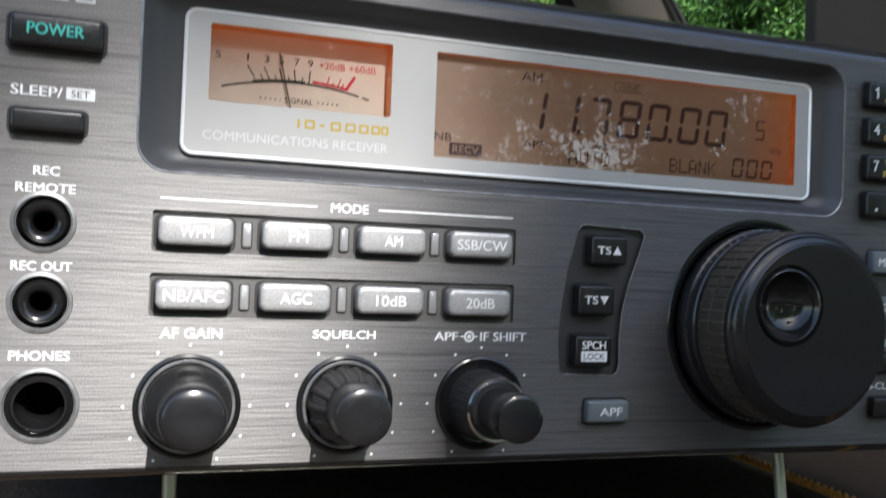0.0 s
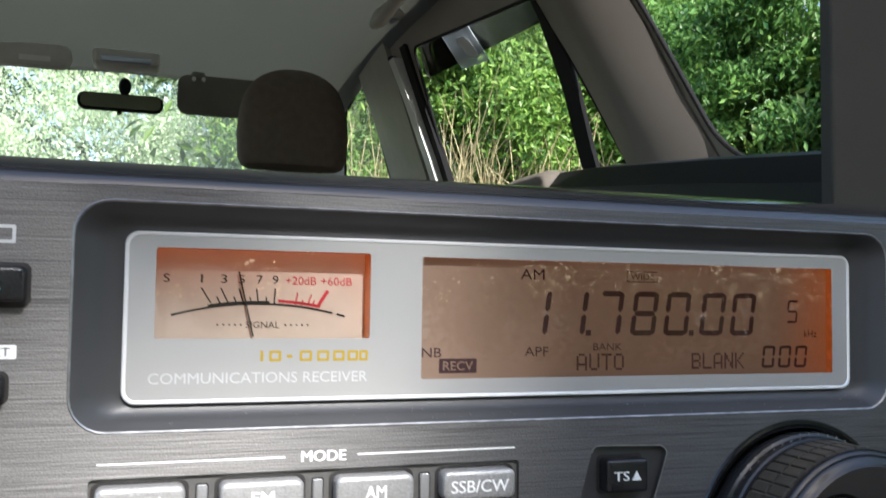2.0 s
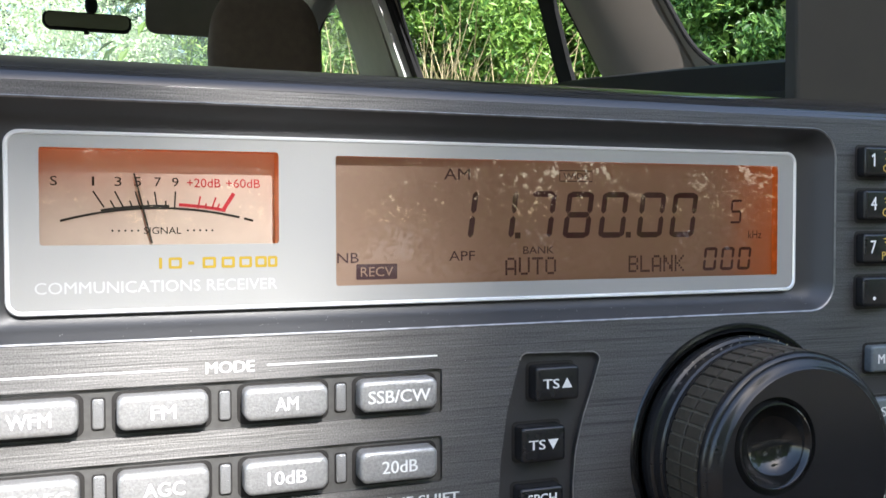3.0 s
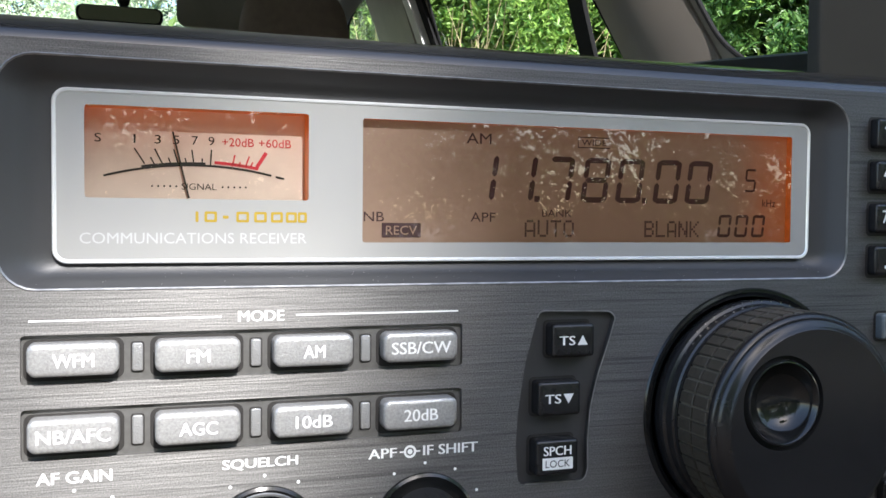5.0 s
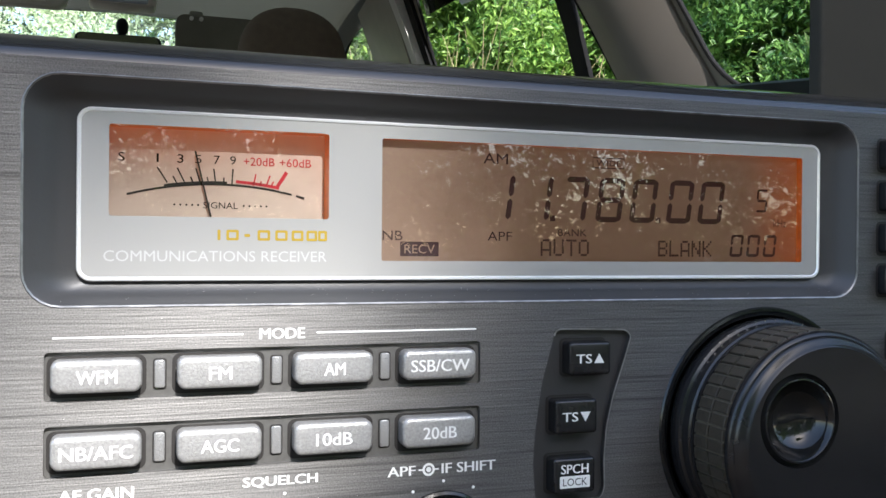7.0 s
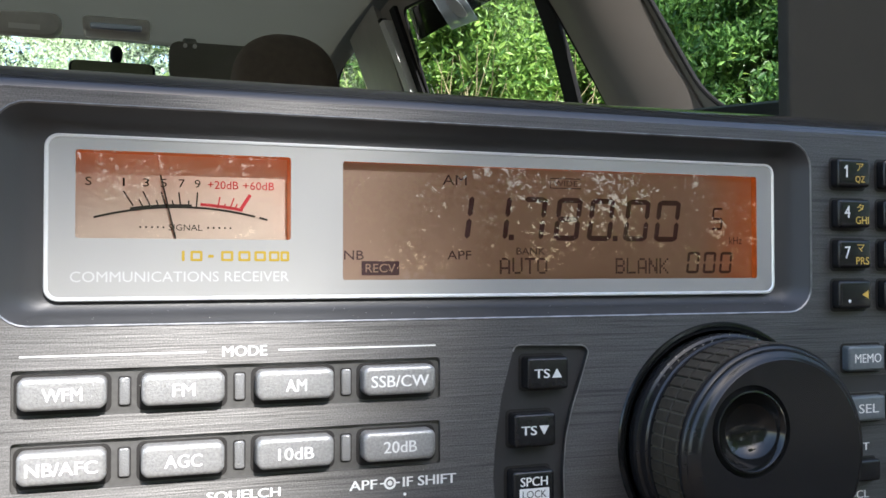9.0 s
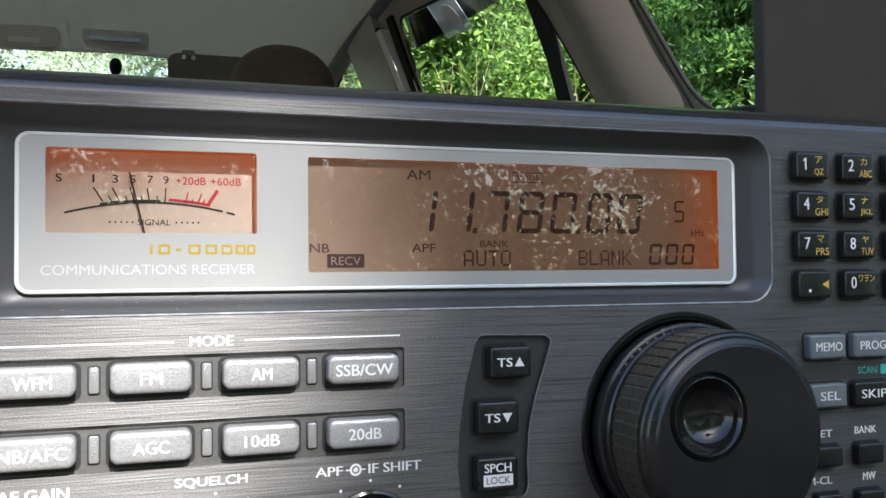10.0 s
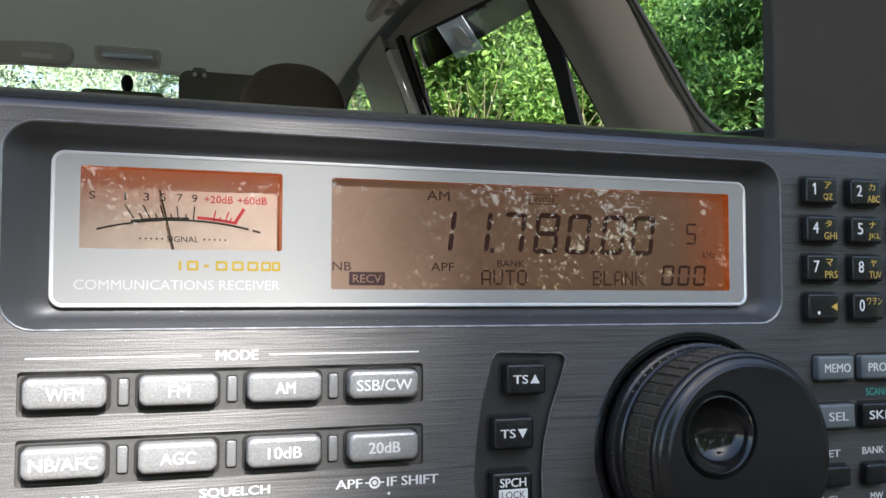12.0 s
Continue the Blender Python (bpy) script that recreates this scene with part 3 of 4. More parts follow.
# mode buttons in their two channels
LABELS = (("WFM", "FM", "AM", "SSB/CW"), ("NB/AFC", "AGC", "10dB", "20dB"))
for row, (z0, z1) in enumerate(((-10.15, -3.95), (-24.05, -17.7))):
    for i in range(4):
        x0 = -34.4 + 22.05 * i
        key = part("mode_button", barrel_key(x0, x0 + 15.8, z0, z1, -2.7, 1.0), BUTTON, radio, "pearl silver-grey push button", True)
        # flat black sheet round the key: its gap and the shade in it
        part("button_gap_shade", flat(rrect(x0 - 0.8, x0 + 16.6, z0 - 1.0, z1 + 0.5, 1.5), 0.9, 0.08), INK, radio)
        s = LABELS[row][i]
        w = {2: 4.2, 3: 7.0, 4: 7.2, 6: 12.6}[len(s)]
        words(s, x0 + 7.9 - w / 2, x0 + 7.9 + w / 2, (z0 + z1) / 2 - 1.25, (z0 + z1) / 2 + 1.2, -2.8, KEYPRINT, key, bold=0.05)
        if i < 3:
            part("lens_gap", flat(rrect(x0 + 17.75, x0 + 20.25, z0 - 0.05, z1 - 0.35, 0.6), 0.85, 0.08), INK, radio)
            part("indicator_lens", pad(x0 + 18.0, x0 + 20.0, z0 + 0.2, z1 - 0.6, 0.5, 0.35, 1.0, 0.3), LEDCAP, radio, "clear grey indicator window", True)
for a, b in ((-34.2, 0.0), (14.4, 48.4)):
    part("printed_line", flat([(a, -0.16), (b, -0.16), (b, 0.16), (a, 0.16)], -0.05, 0.04), WHITE, radio)
for s, a, b, c, d in (("MODE", 3.2, 12.0, -1.05, 1.05), ("AF GAIN", -33.0, -20.0, -30.2, -28.0), ("SQUELCH", 0.2, 14.8, -30.2, -28.0), ("APF", 29.3, 35.2, -30.0, -28.0), ("IF SHIFT", 41.0, 53.0, -30.0, -27.9),
                      ("REC", -59.4, -54.4, 3.2, 5.1), ("REMOTE", -62.6, -51.2, -0.4, 1.5), ("REC OUT", -62.8, -51.2, -16.6, -14.7), ("PHONES", -62.4, -50.8, -35.1, -33.2), ("SLEEP/", -64.4, -54.6, 19.5, 21.6),
                      ("BANK", 174.0, 181.2, -29.9, -28.0), ("MW", 176.4, 180.6, -42.3, -40.3), ("SET", 161.0, 166.6, -30.2, -28.3), ("M-CL", 158.6, 166.2, -42.4, -40.4)):
    words(s, a, b, c, d, -0.06, WHITE, radio, bold=0.08)
for r0, r1 in ((0.55, 0), (1.35, 0.85)):
    bm = bmesh.new()
    o = [(38.1 + r0 * math.cos(k * math.pi / 12), -29 + r0 * math.sin(k * math.pi / 12)) for k in range(24)]
    sheet(bm, [o] + ([[(38.1 + r1 * math.cos(k * math.pi / 12), -29 + r1 * math.sin(k * math.pi / 12)) for k in range(24)]] if r1 else []), -0.06)
    part("printed_symbol", bm, WHITE, radio)
for a, b in ((35.9, 37.0), (39.3, 40.3)):
    part("printed_symbol", flat([(a, -29.15), (b, -29.15), (b, -28.85), (a, -28.85)], -0.06, 0.04), WHITE, radio)
part("printed_box", flat(rrect(-53.9, -48.2, 19.3, 21.8, 0.3, 2), -0.05, 0.04), WHITE, radio)
words("SET", -52.9, -49.3, 19.8, 21.3, -0.1, INK, radio)

# left column: power, sleep, sockets
b1 = part("power_button", pad(-65.2, -46.9, 29.3, 35.9, 1.2, -3.2, 0, 1.0), BLACKKEY, radio, "glossy black push button", True)
words("POWER", -61.6, -50.8, 31.6, 34.0, -3.3, TEAL, b1, label="teal lettering", bold=0.08)
part("sleep_button", pad(-64.2, -49.9, 12.0, 16.6, 1.0, -3.0, 0, 0.9), BLACKKEY, radio, "glossy black push button", True)
for a, b, c, d in ((-65.9, -46.2, 28.4, 36.5), (-64.9, -49.2, 11.2, 17.2)):
    part("button_gap_shade", flat(rrect(a, b, c, d, 1.5), -0.03, 0.02), INK, radio)
for (x, z, r), hole in zip(SOCKETS, (2.1, 2.1, 3.6)):
    m = (r + hole) / 2
    rings = [(r - 0.4, -0.1), (r - 0.9, 1.6), (m + 1.2, 2.0), (m + 0.6, 0.2), (m - 0.1, -0.5), (m - 0.8, -0.4), (hole + 0.3, 0.4), (hole, 1.4), (hole, 3.0)]
    if hole > 3:
        rings = [(r - 0.4, -0.1), (r - 0.9, 0.9), (r - 1.4, 0.7), (r - 1.9, -0.1), (r - 2.4, 0.0), (hole + 1.0, 2.6), (hole + 0.2, 5.0), (hole, 6.0), (hole, 7.0)]
    sock = part("socket", lathe(rings, x, z, 48, False), GLOSS, radio, "black round phone socket", True)
    part("socket_hole", lathe([(hole, rings[-1][1]), (hole, 13.5), (0.05, 13.5)], x, z, 32), HOLE, sock, "", True)
    part("socket_ring", lathe([(r + 0.5, -0.01), (r + 0.4, -0.3), (r - 0.3, -0.45), (r - 0.6, 0.1)], x, z, 48, False), LIP, radio, "dull metal ring", True)

# three small knobs with their dials of dots
for x, kind in ((-26.6, "a"), (8.3, "b"), (41.4, "c")):
    z = -44.9
    big = 11.4 if kind == "a" else 11.3
    knob = part("knob", lathe([(big, 0), (big - 0.1, -0.6), (big - 0.7, -0.9), (big - 1.5, -0.5), (big - 2.3, -0.3), (big - 2.7, -0.3)], x, z), GLOSS, radio, "black turning knob in a dished ring", True)
    # pale ring stands for the bright reflection inside the glossy dish
    if kind != "c":
        part("dish_glint_ring", lathe([(big - 1.2, -0.55), (big - 1.45, -0.8), (big - 1.9, -0.75), (big - 2.1, -0.45)], x, z, 64, False), LIP, knob, "thin pale ring added for the reflection in the dish", True)
    if kind == "c":
        part("knob_skirt", lathe([(8.2, -0.3), (8.0, -3.0), (7.6, -9.8), (7.3, -11.5), (6.9, -11.9), (5.0, -11.9)], x, z), RUBBER, knob, "", True)
        part("knob_ring", lathe([(7.45, -11.1), (7.55, -11.7), (7.2, -12.2), (6.6, -12.2), (6.3, -12.0)], x, z, 64, False), CHROME, knob, "thin bright ring", True)
        part("knob_cap", lathe([(5.2, -11.8), (5.1, -16.8), (5.4, -17.6), (5.45, -23.6), (5.2, -24.6), (4.5, -25.0), (2, -25.1), (0.05, -25.1)], x, z), SHEEN, knob, "small satin black cap", True)
        for k in range(26):
            a = 2 * math.pi * k / 26
            part("knob_rib", tube([((x + 7.9 * math.cos(a)) * MM, -0.0035, (z + 7.9 * math.sin(a)) * MM), ((x + 7.35 * math.cos(a)) * MM, -0.0098, (z + 7.35 * math.sin(a)) * MM)], 0.00035, 5), RUBBER, knob)
    elif kind == "a":
        part("knob_skirt", lathe([(9.1, -0.3), (9.2, -2.0), (9.0, -3.6), (8.3, -5.2), (7.6, -6.2), (7.0, -7.6)], x, z), GLOSS, knob, "glossy flared skirt", True)
        part("knob_cap", lathe([(7.1, -7.2), (6.9, -12.6), (6.8, -16.2), (6.45, -17.6), (5.7, -18.3), (3.0, -18.6), (0.05, -18.6)], x, z), SHEEN, knob, "smooth satin black cap", True)
    else:
        part("knob_skirt", lathe([(8.3, -0.3), (8.4, -3.0), (8.1, -5.6), (7.3, -7.6), (6.5, -9.0)], x, z), RUBBER, knob, "", True)
        part("knob_cap", lathe([(6.6, -8.6), (6.4, -16.4), (6.1, -17.9), (5.4, -18.4), (3.0, -18.7), (0.05, -18.7)], x, z), SHEEN, knob, "smooth satin black cap", True)
        for k in range(14):
            a = 2 * math.pi * k / 14
            bm = tube([((x + 7.6 * math.cos(a)) * MM, -0.001, (z + 7.6 * math.sin(a)) * MM), ((x + 7.3 * math.cos(a)) * MM, -0.0055, (z + 7.3 * math.sin(a)) * MM), ((x + 5.8 * math.cos(a)) * MM, -0.0105, (z + 5.8 * math.sin(a)) * MM)], [0.0013, 0.0012, 0.0006], 10)
            part("knob_rib", bm, RUBBER, knob, "", True)
    for a in (-60, -30, 0, 30, 60, 90, 120, 150, 180, 210, 240):
        q = radians(a)
        part("dial_dot", lathe([(0.33, -0.01), (0.33, -0.06), (0.05, -0.06)], x + 13.3 * math.cos(q), z + 13.3 * math.sin(q), 12), WHITE, radio)

# tuning step keys
for nm, x0, x1, z0, z1 in (("TS", 69.2, 79.2, -10.4, -3.2), ("TS", 66.0, 76.0, -23.0, -15.6), ("SPCH", 65.6, 75.6, -35.9, -28.2)):
    key = part("tuning_step_key", pad(x0, x1, z0, z1, 0.8, -2.6, 1.4, 0.8), BLACKKEY, radio, "black push key", True)
    part("button_gap_shade", flat(rrect(x0 - 0.7, x1 + 0.7, z0 - 0.7, z1 + 0.6, 1.2), 1.3, 0.05), INK, radio)
    xm, zm = (x0 + x1) / 2, (z0 + z1) / 2
    if nm == "TS":
        words("TS", x0 + 1.5, x0 + 5.2, zm - 1.0, zm + 1.0, -2.66, WHITE, key, bold=0.06)
        up = 1 if z1 > -5 else -1
        part("arrow_mark", flat([(x0 + 5.8, zm - up * 1.0), (x0 + 8.2, zm - up * 1.0), (x0 + 7.0, zm + up * 1.1)], -2.66, 0.03), WHITE, key)
    else:
        words("SPCH", x0 + 1.7, x0 + 8.2, zm + 0.5, zm + 2.5, -2.66, WHITE, key, bold=0.06)
        part("printed_box", flat(rrect(x0 + 1.4, x0 + 8.6, zm - 2.6, zm + 0.0, 0.2, 2), -2.65, 0.03), WHITE, key)
        words("LOCK", x0 + 2.1, x0 + 7.9, zm - 2.1, zm - 0.5, -2.7, INK, key)
key = part("filter_button", pad(69.6, 81.2, -50.0, -44.4, 0.8, -2.4, 0, 0.8), GREYKEY, radio, "grey push button", True)
words("APF", 73.0, 79.2, -48.2, -46.2, -2.46, WHITE, key, bold=0.06)
part("button_gap_shade", flat(rrect(69.0, 81.8, -50.7, -43.9, 1.2), -0.03, 0.02), INK, radio)

# main tuning dial
DX, DZ = 121.4, -24.7
part("dial_surround", lathe([(28.4, -0.05), (28.1, -0.5), (27.4, -0.6), (26.8, -0.1), (26.4, 0.0), (20, 0.0)], DX, DZ, 96), GLOSS, radio, "glossy black ring behind the dial", True)
dial = part("tuning_dial", lathe([(25.6, -0.2), (25.9, -2.6), (25.6, -3.6), (25.0, -4.0), (24.9, -6.2), (24.5, -6.6), (24.5, -7.6), (23.7, -7.8), (23.7, -18.4), (24.4, -18.6), (24.5, -19.4), (24.1, -20.1), (23.5, -20.4), (23.3, -20.9), (22.6, -21.5), (22.0, -21.7), (21.6, -22.2), (21.2, -22.5)], DX, DZ, 128, False), SHEEN, radio, "large black tuning dial with ribbed rubber grip", True)
part("grip_sleeve", lathe([(23.9, -7.7), (24.1, -7.9), (24.1, -18.3), (23.9, -18.5)], DX, DZ, 96, False), GRIPBASE, dial, "dusty rubber sleeve under the grip blocks", True)
FX, FZ, FY = DX - 8.3, DZ + 5.9, -22.5
bm = bmesh.new()
sheet(bm, [circle(DX, DZ, 21.2, 128), circle(FX, FZ, 10.1, 64)], FY)
part("dial_face", bm, SHEEN, dial, "satin black face of the dial", facing=(0, -1, 0))
part("finger_dimple", lathe([(10.1, FY), (9.9, FY + 0.5), (9.5, FY + 0.9), (9.2, FY + 0.5), (8.9, FY - 0.2), (8.6, FY - 0.3), (8.3, FY), (7.9, FY + 1.0), (7.0, FY + 2.7), (5.4, FY + 4.1), (3.0, FY + 4.9), (1.2, FY + 5.1), (0.05, FY + 5.1)], FX, FZ, 64), MIRRORBLACK, dial, "shiny hollow for a fingertip", True)


def grip_block(y0, y1):
    """One raised rubber block of the grip, at the right of the dial's own axis."""
    bm, w = bmesh.new(), math.pi / 54 * 0.88
    loops = []
    for rr, i in ((23.8, 0.0), (24.35, 0.05), (24.6, 0.15), (24.7, 0.4)):
        a, m, h = w * (1 - i * 0.5), (y0 + y1) / 2, (y1 - y0) / 2 * (1 - i * 0.3)
        loops.append([(rr * math.cos(s) * MM, y * MM, rr * math.sin(s) * MM) for s, y in ((-a, m - h), (a, m - h), (a, m + h), (-a, m + h))])
    loft(bm, loops, False, True)
    return part("grip_block", bm, GRIP, dial)


for y0, y1 in ((-18.2, -13.2), (-12.8, -7.9)):
    first = grip_block(y0, y1)
    for k in range(54):
        ob = first if k == 0 else new("grip_block", first.data)
        ob.parent = dial
        ob.matrix_basis = Matrix.Translation((DX * MM, 0, DZ * MM)) @ Matrix.Rotation(2 * math.pi * k / 54, 4, "Y")
for k in range(60):
    a = 2 * math.pi * k / 60
    o = [(DX + r * math.cos(a + s), DZ + r * math.sin(a + s)) for r, s in ((24.9, -0.006), (25.8, -0.006), (25.8, 0.006), (24.9, 0.006))]
    part("dial_tick", flat(o, -3.75, 0.05), CHROME, dial)

# number pad
NUMBERS = (("1", "\u30a2", "QZ"), ("2", "\u30ab", "ABC"), ("3", "\u30b5", "DEF"), ("", "", ""), ("4", "\u30bf", "GHI"), ("5", "\u30ca", "JKL"), ("6", "\u30cf", "MNO"), ("", "", ""),
        ("7", "\u30de", "PRS"), ("8", "\u30e4", "TUV"), ("9", "\u30e9", "WXY"), ("", "", ""), (".", "", ""), ("0", "\u30ef\u30f2\u30f3", ""), ("", "", ""), ("", "", ""))
for i, (num, kana, abc) in enumerate(NUMBERS):
    x0, z1 = 155.2 + 14.7 * (i % 4), 44.6 - 10.35 * (i // 4)
    part("button_gap_shade", flat(rrect(x0 - 0.7, x0 + 10.9, z1 - 8.0, z1 + 0.5, 1.2), -0.03, 0.02), INK, radio)
    key = part("number_key", pad(x0, x0 + 10.2, z1 - 7.2, z1, 0.9, -2.8, 0, 0.8), BLACKKEY, radio, "black number key", True)
    if num == ".":
        part("printed_dot", lathe([(0.45, -2.84), (0.45, -2.9), (0.05, -2.9)], x0 + 3.0, z1 - 5.2, 12), WHITE, key)
        part("arrow_mark", flat([(x0 + 7.0, z1 - 3.6), (x0 + 9.0, z1 - 2.5), (x0 + 9.0, z1 - 4.7)], -2.86, 0.03), YELLOW, key)
    elif num:
        if num == "1":
            part("lettering", flat([(x0 + 2.3, z1 - 4.8), (x0 + 2.75, z1 - 4.8), (x0 + 2.75, z1 - 1.7), (x0 + 2.4, z1 - 1.7), (x0 + 1.75, z1 - 2.3), (x0 + 1.75, z1 - 2.75), (x0 + 2.3, z1 - 2.35)], -2.86, 0.03), WHITE, key)
        else:
            words(num, x0 + 1.7, x0 + (2.6 if num == "1" else 3.4), z1 - 4.8, z1 - 1.7, -2.86, WHITE, key, bold=0.06)
        words(kana, x0 + (5.6 if abc else 4.2), x0 + (7.8 if abc else 9.3), z1 - 3.1, z1 - 1.2, -2.86, YELLOW, key)
        if abc:
            words(abc, x0 + 5.2, x0 + (9.3 if len(abc) > 2 else 8.2), z1 - 6.3, z1 - 4.4, -2.86, YELLOW, key)
for x0, z0, s, mt in ((158.2, -9.6, "MEMO", GREYKEY), (172.6, -9.6, "PROG", GREYKEY), (187.0, -9.6, "", GREYKEY), (158.2, -22.4, "SEL", GREYKEY), (172.6, -22.4, "SKIP", BLACKKEY), (187.0, -22.4, "", BLACKKEY)):
    part("button_gap_shade", flat(rrect(x0 - 0.7, x0 + 12.4, z0 - 0.7, z0 + 7.0, 1.2), -0.03, 0.02), INK, radio)
    key = part("scan_key", pad(x0, x0 + 11.7, z0, z0 + 6.4, 0.8, -2.4, 0, 0.8), mt, radio, "dark grey push button" if mt is GREYKEY else "black push button", True)
    if s:
        w = 2.1 * len(s)
        words(s, x0 + 6.1 - w / 2, x0 + 6.1 + w / 2, z0 + 2.1, z0 + 4.4, -2.46, WHITE, key, bold=0.06)
part("label_strip", flat(rrect(157.2, 205, -15.2, -11.0, 0.5, 2), -0.04, 0.03), WELL, radio)
words("SCAN/", 175.6, 182.4, -14.1, -12.2, -0.1, TEAL, radio)
part("printed_box", flat(rrect(183.2, 190.0, -14.4, -11.8, 0.3, 2), -0.09, 0.04), TEAL, radio)
for x0 in (159.8, 173.2, 186.6):
    for z0 in (-37.6, -50.0):
        part("button_gap_shade", flat(rrect(x0 - 0.6, x0 + 8.8, z0 - 0.6, z0 + 5.9, 1.1), -0.03, 0.02), INK, radio)
        part("memory_key", pad(x0, x0 + 8.2, z0, z0 + 5.4, 0.8, -2.6, 0, 0.8), BLACKKEY, radio, "small black push button", True)
# wire stand under the front
for x in (-28.5, 146.5):
    part("stand_leg", tube([(x * MM, 0.022, -0.059), (x * MM, 0.02, -0.07), (x * MM, 0.018, -0.085)], 0.0017, 10), STEEL, radio, "plated steel wire leg", True)
part("stand_bar", tube([(-0.0285, 0.018, -0.0833), (0.1465, 0.018, -0.0833)], 0.0017, 10), STEEL, radio, "plated steel wire bar", True)
for x in (-60, 200):
    part("rear_foot", tube([(x * MM, 0.27, -0.059), (x * MM, 0.27, -0.085)], 0.009, 16), RUBBER, radio, "", True)


# dust on the front
rd = random.Random(5)
dust = bmesh.new()
for k in range(230):
    if k < 90:
        x, z, y = rd.uniform(-38, 147), rd.uniform(6.3, 8.6), 2.2
        y = 0.5 + (z - 6.3) / 2.3 * 3.6
    else:
        x, z, y = rd.uniform(-70, 60), rd.uniform(-56, 5), 0.0
    s = rd.uniform(0.03, 0.085)
    a = rd.uniform(0, 3)
    dust.faces.new([dust.verts.new(((x + s * math.cos(a + q)) * MM, (y - 0.08) * MM, (z + s * 0.7 * math.sin(a + q)) * MM)) for q in (0, 1.2, 2.6, 3.9, 5.1)])
part("dust_specks", dust, DUST, radio, "fine pale dust")["kind"] = "stuff"

# ---- the car round it ----
CX = -0.045


def side_x(z):
    return 0.64 - 0.37 * (z - 0.93)


def roof_z(x, y):
    u = abs((x - CX) / 0.56)
    return 1.405 - 0.022 * u ** 2 - 0.09 * u ** 4.5 - 0.058 * max(0.0, (y - 1.55) / 0.8) ** 2 - 0.05 * max(0.0, (0.7 - y) / 0.8) ** 2


def wall_sheet(name, outlines, mirror, thick, mat, label):
    """A side of the car from (y, z) outlines: the first is its edge, the rest are openings."""
    bm = bmesh.new()
    sets = []
    for off in (0.0, thick):
        loops = []
        for o in outlines:
            pts = []
            for y, z in o:
                x = side_x(z) + off
                pts.append(Vector((2 * CX - x if mirror else x, y, z)))
            loops.append(pts)
        vs = [[bm.verts.new(p) for p in loop] for loop in loops]
        allv = [v for loop in vs for v in loop]
        for tri in tessellate_polygon(loops):
            bm.faces.new([allv[i] for i in tri])
        sets.append(vs)
    for a, b in zip(*sets):
        n = len(a)
        for i in range(n):
            bm.faces.new((a[i], a[(i + 1) % n], b[(i + 1) % n], b[i]))
    ob = part(name, bm, mat)
    return tagged(ob, label, "car interior", kind="structure")


FRONT_WIN = soften([(1.975, 1.295), (2.04, 1.03), (2.06, 0.93), (2.75, 0.93), (2.45, 1.11), (2.24, 1.25)], 0.03)
REAR_WIN = soften([(1.600, 1.268), (1.625, 1.09), (1.64, 0.90), (0.90, 0.90), (0.952, 0.955), (0.983, 1.035), (1.013, 1.11), (1.066, 1.210)], 0.022)
CARGO_WIN = soften([(0.858, 1.245), (0.795, 1.09), (0.745, 0.95), (0.70, 0.914), (0.25, 0.87), (0.22, 1.21)], 0.05)
EDGE = [(-0.08, 0.50), (3.25, 0.50), (3.25, 0.92), (2.9, 1.00), (2.55, 1.215), (2.36, 1.34), (1.9, 1.35), (0.9, 1.345), (0.2, 1.31), (-0.08, 1.27)]
for mirror, nm in ((False, "wall_right"), (True, "wall_left")):
    wall_sheet(nm, [EDGE, FRONT_WIN, REAR_WIN, CARGO_WIN], mirror, 0.005, TRIM, "beige-grey moulded side trim of a car")
    for k, win in enumerate((FRONT_WIN, REAR_WIN, CARGO_WIN)):
        bm = bmesh.new()
        pts = [Vector((2 * CX - side_x(z) - 0.003 if mirror else side_x(z) + 0.003, y, z)) for y, z in win]
        vs = [bm.verts.new(p) for p in pts]
        for tri in tessellate_polygon([pts]):
            bm.faces.new([vs[i] for i in tri])
        g = part("car_window", bm, CARGLASS, facing=(1 if mirror else -1, 0, 0))
        g.visible_shadow = False
        tagged(g, "clear side window glass of the car", "window", "car windows", "structure")
        loop = [Vector((2 * CX - side_x(z) - 0.002 if mirror else side_x(z) + 0.002, y, z)) for y, z in win]
        seal = part("window_seal", tube(loop + [loop[0]], 0.0032, 8), BLACKTRIM, None, "", True)
        tagged(seal, "black rubber seal round a side window", "window seal", "window seals", "structure")


def side_strip(name, pts, width, mat, label, cat, off=0.012, thick=0.014):
    """A strip that runs up the right-hand side through (y, z) points."""
    bm = bmesh.new()
    loops = []
    for i, (y, z) in enumerate(pts):
        x = side_x(z) - off
        loops.append([(x, y - width / 2, z), (x, y + width / 2, z), (x + thick, y + width / 2, z), (x + thick, y - width / 2, z)])
    loft(bm, loops, True, True)
    return tagged(part(name, bm, mat), label, cat, kind="structure")


# smoked rain guard along the top of the rear door window
bm = bmesh.new()
loft(bm, [[(side_x(z) + 0.02, y, z) for y, z in ((1.62, 1.275), (1.05, 1.215), (1.045, 1.180), (1.625, 1.212))], [(side_x(z) + 0.022, y, z) for y, z in ((1.62, 1.275), (1.05, 1.215), (1.045, 1.180), (1.625, 1.212))]], True, True)
tagged(part("trim_rain_guard", bm, glass("smoked_plastic", 0.05, (0.6, 0.6, 0.56), 1.2)), "smoked plastic rain guard over the door window", "rain guard", kind="structure")
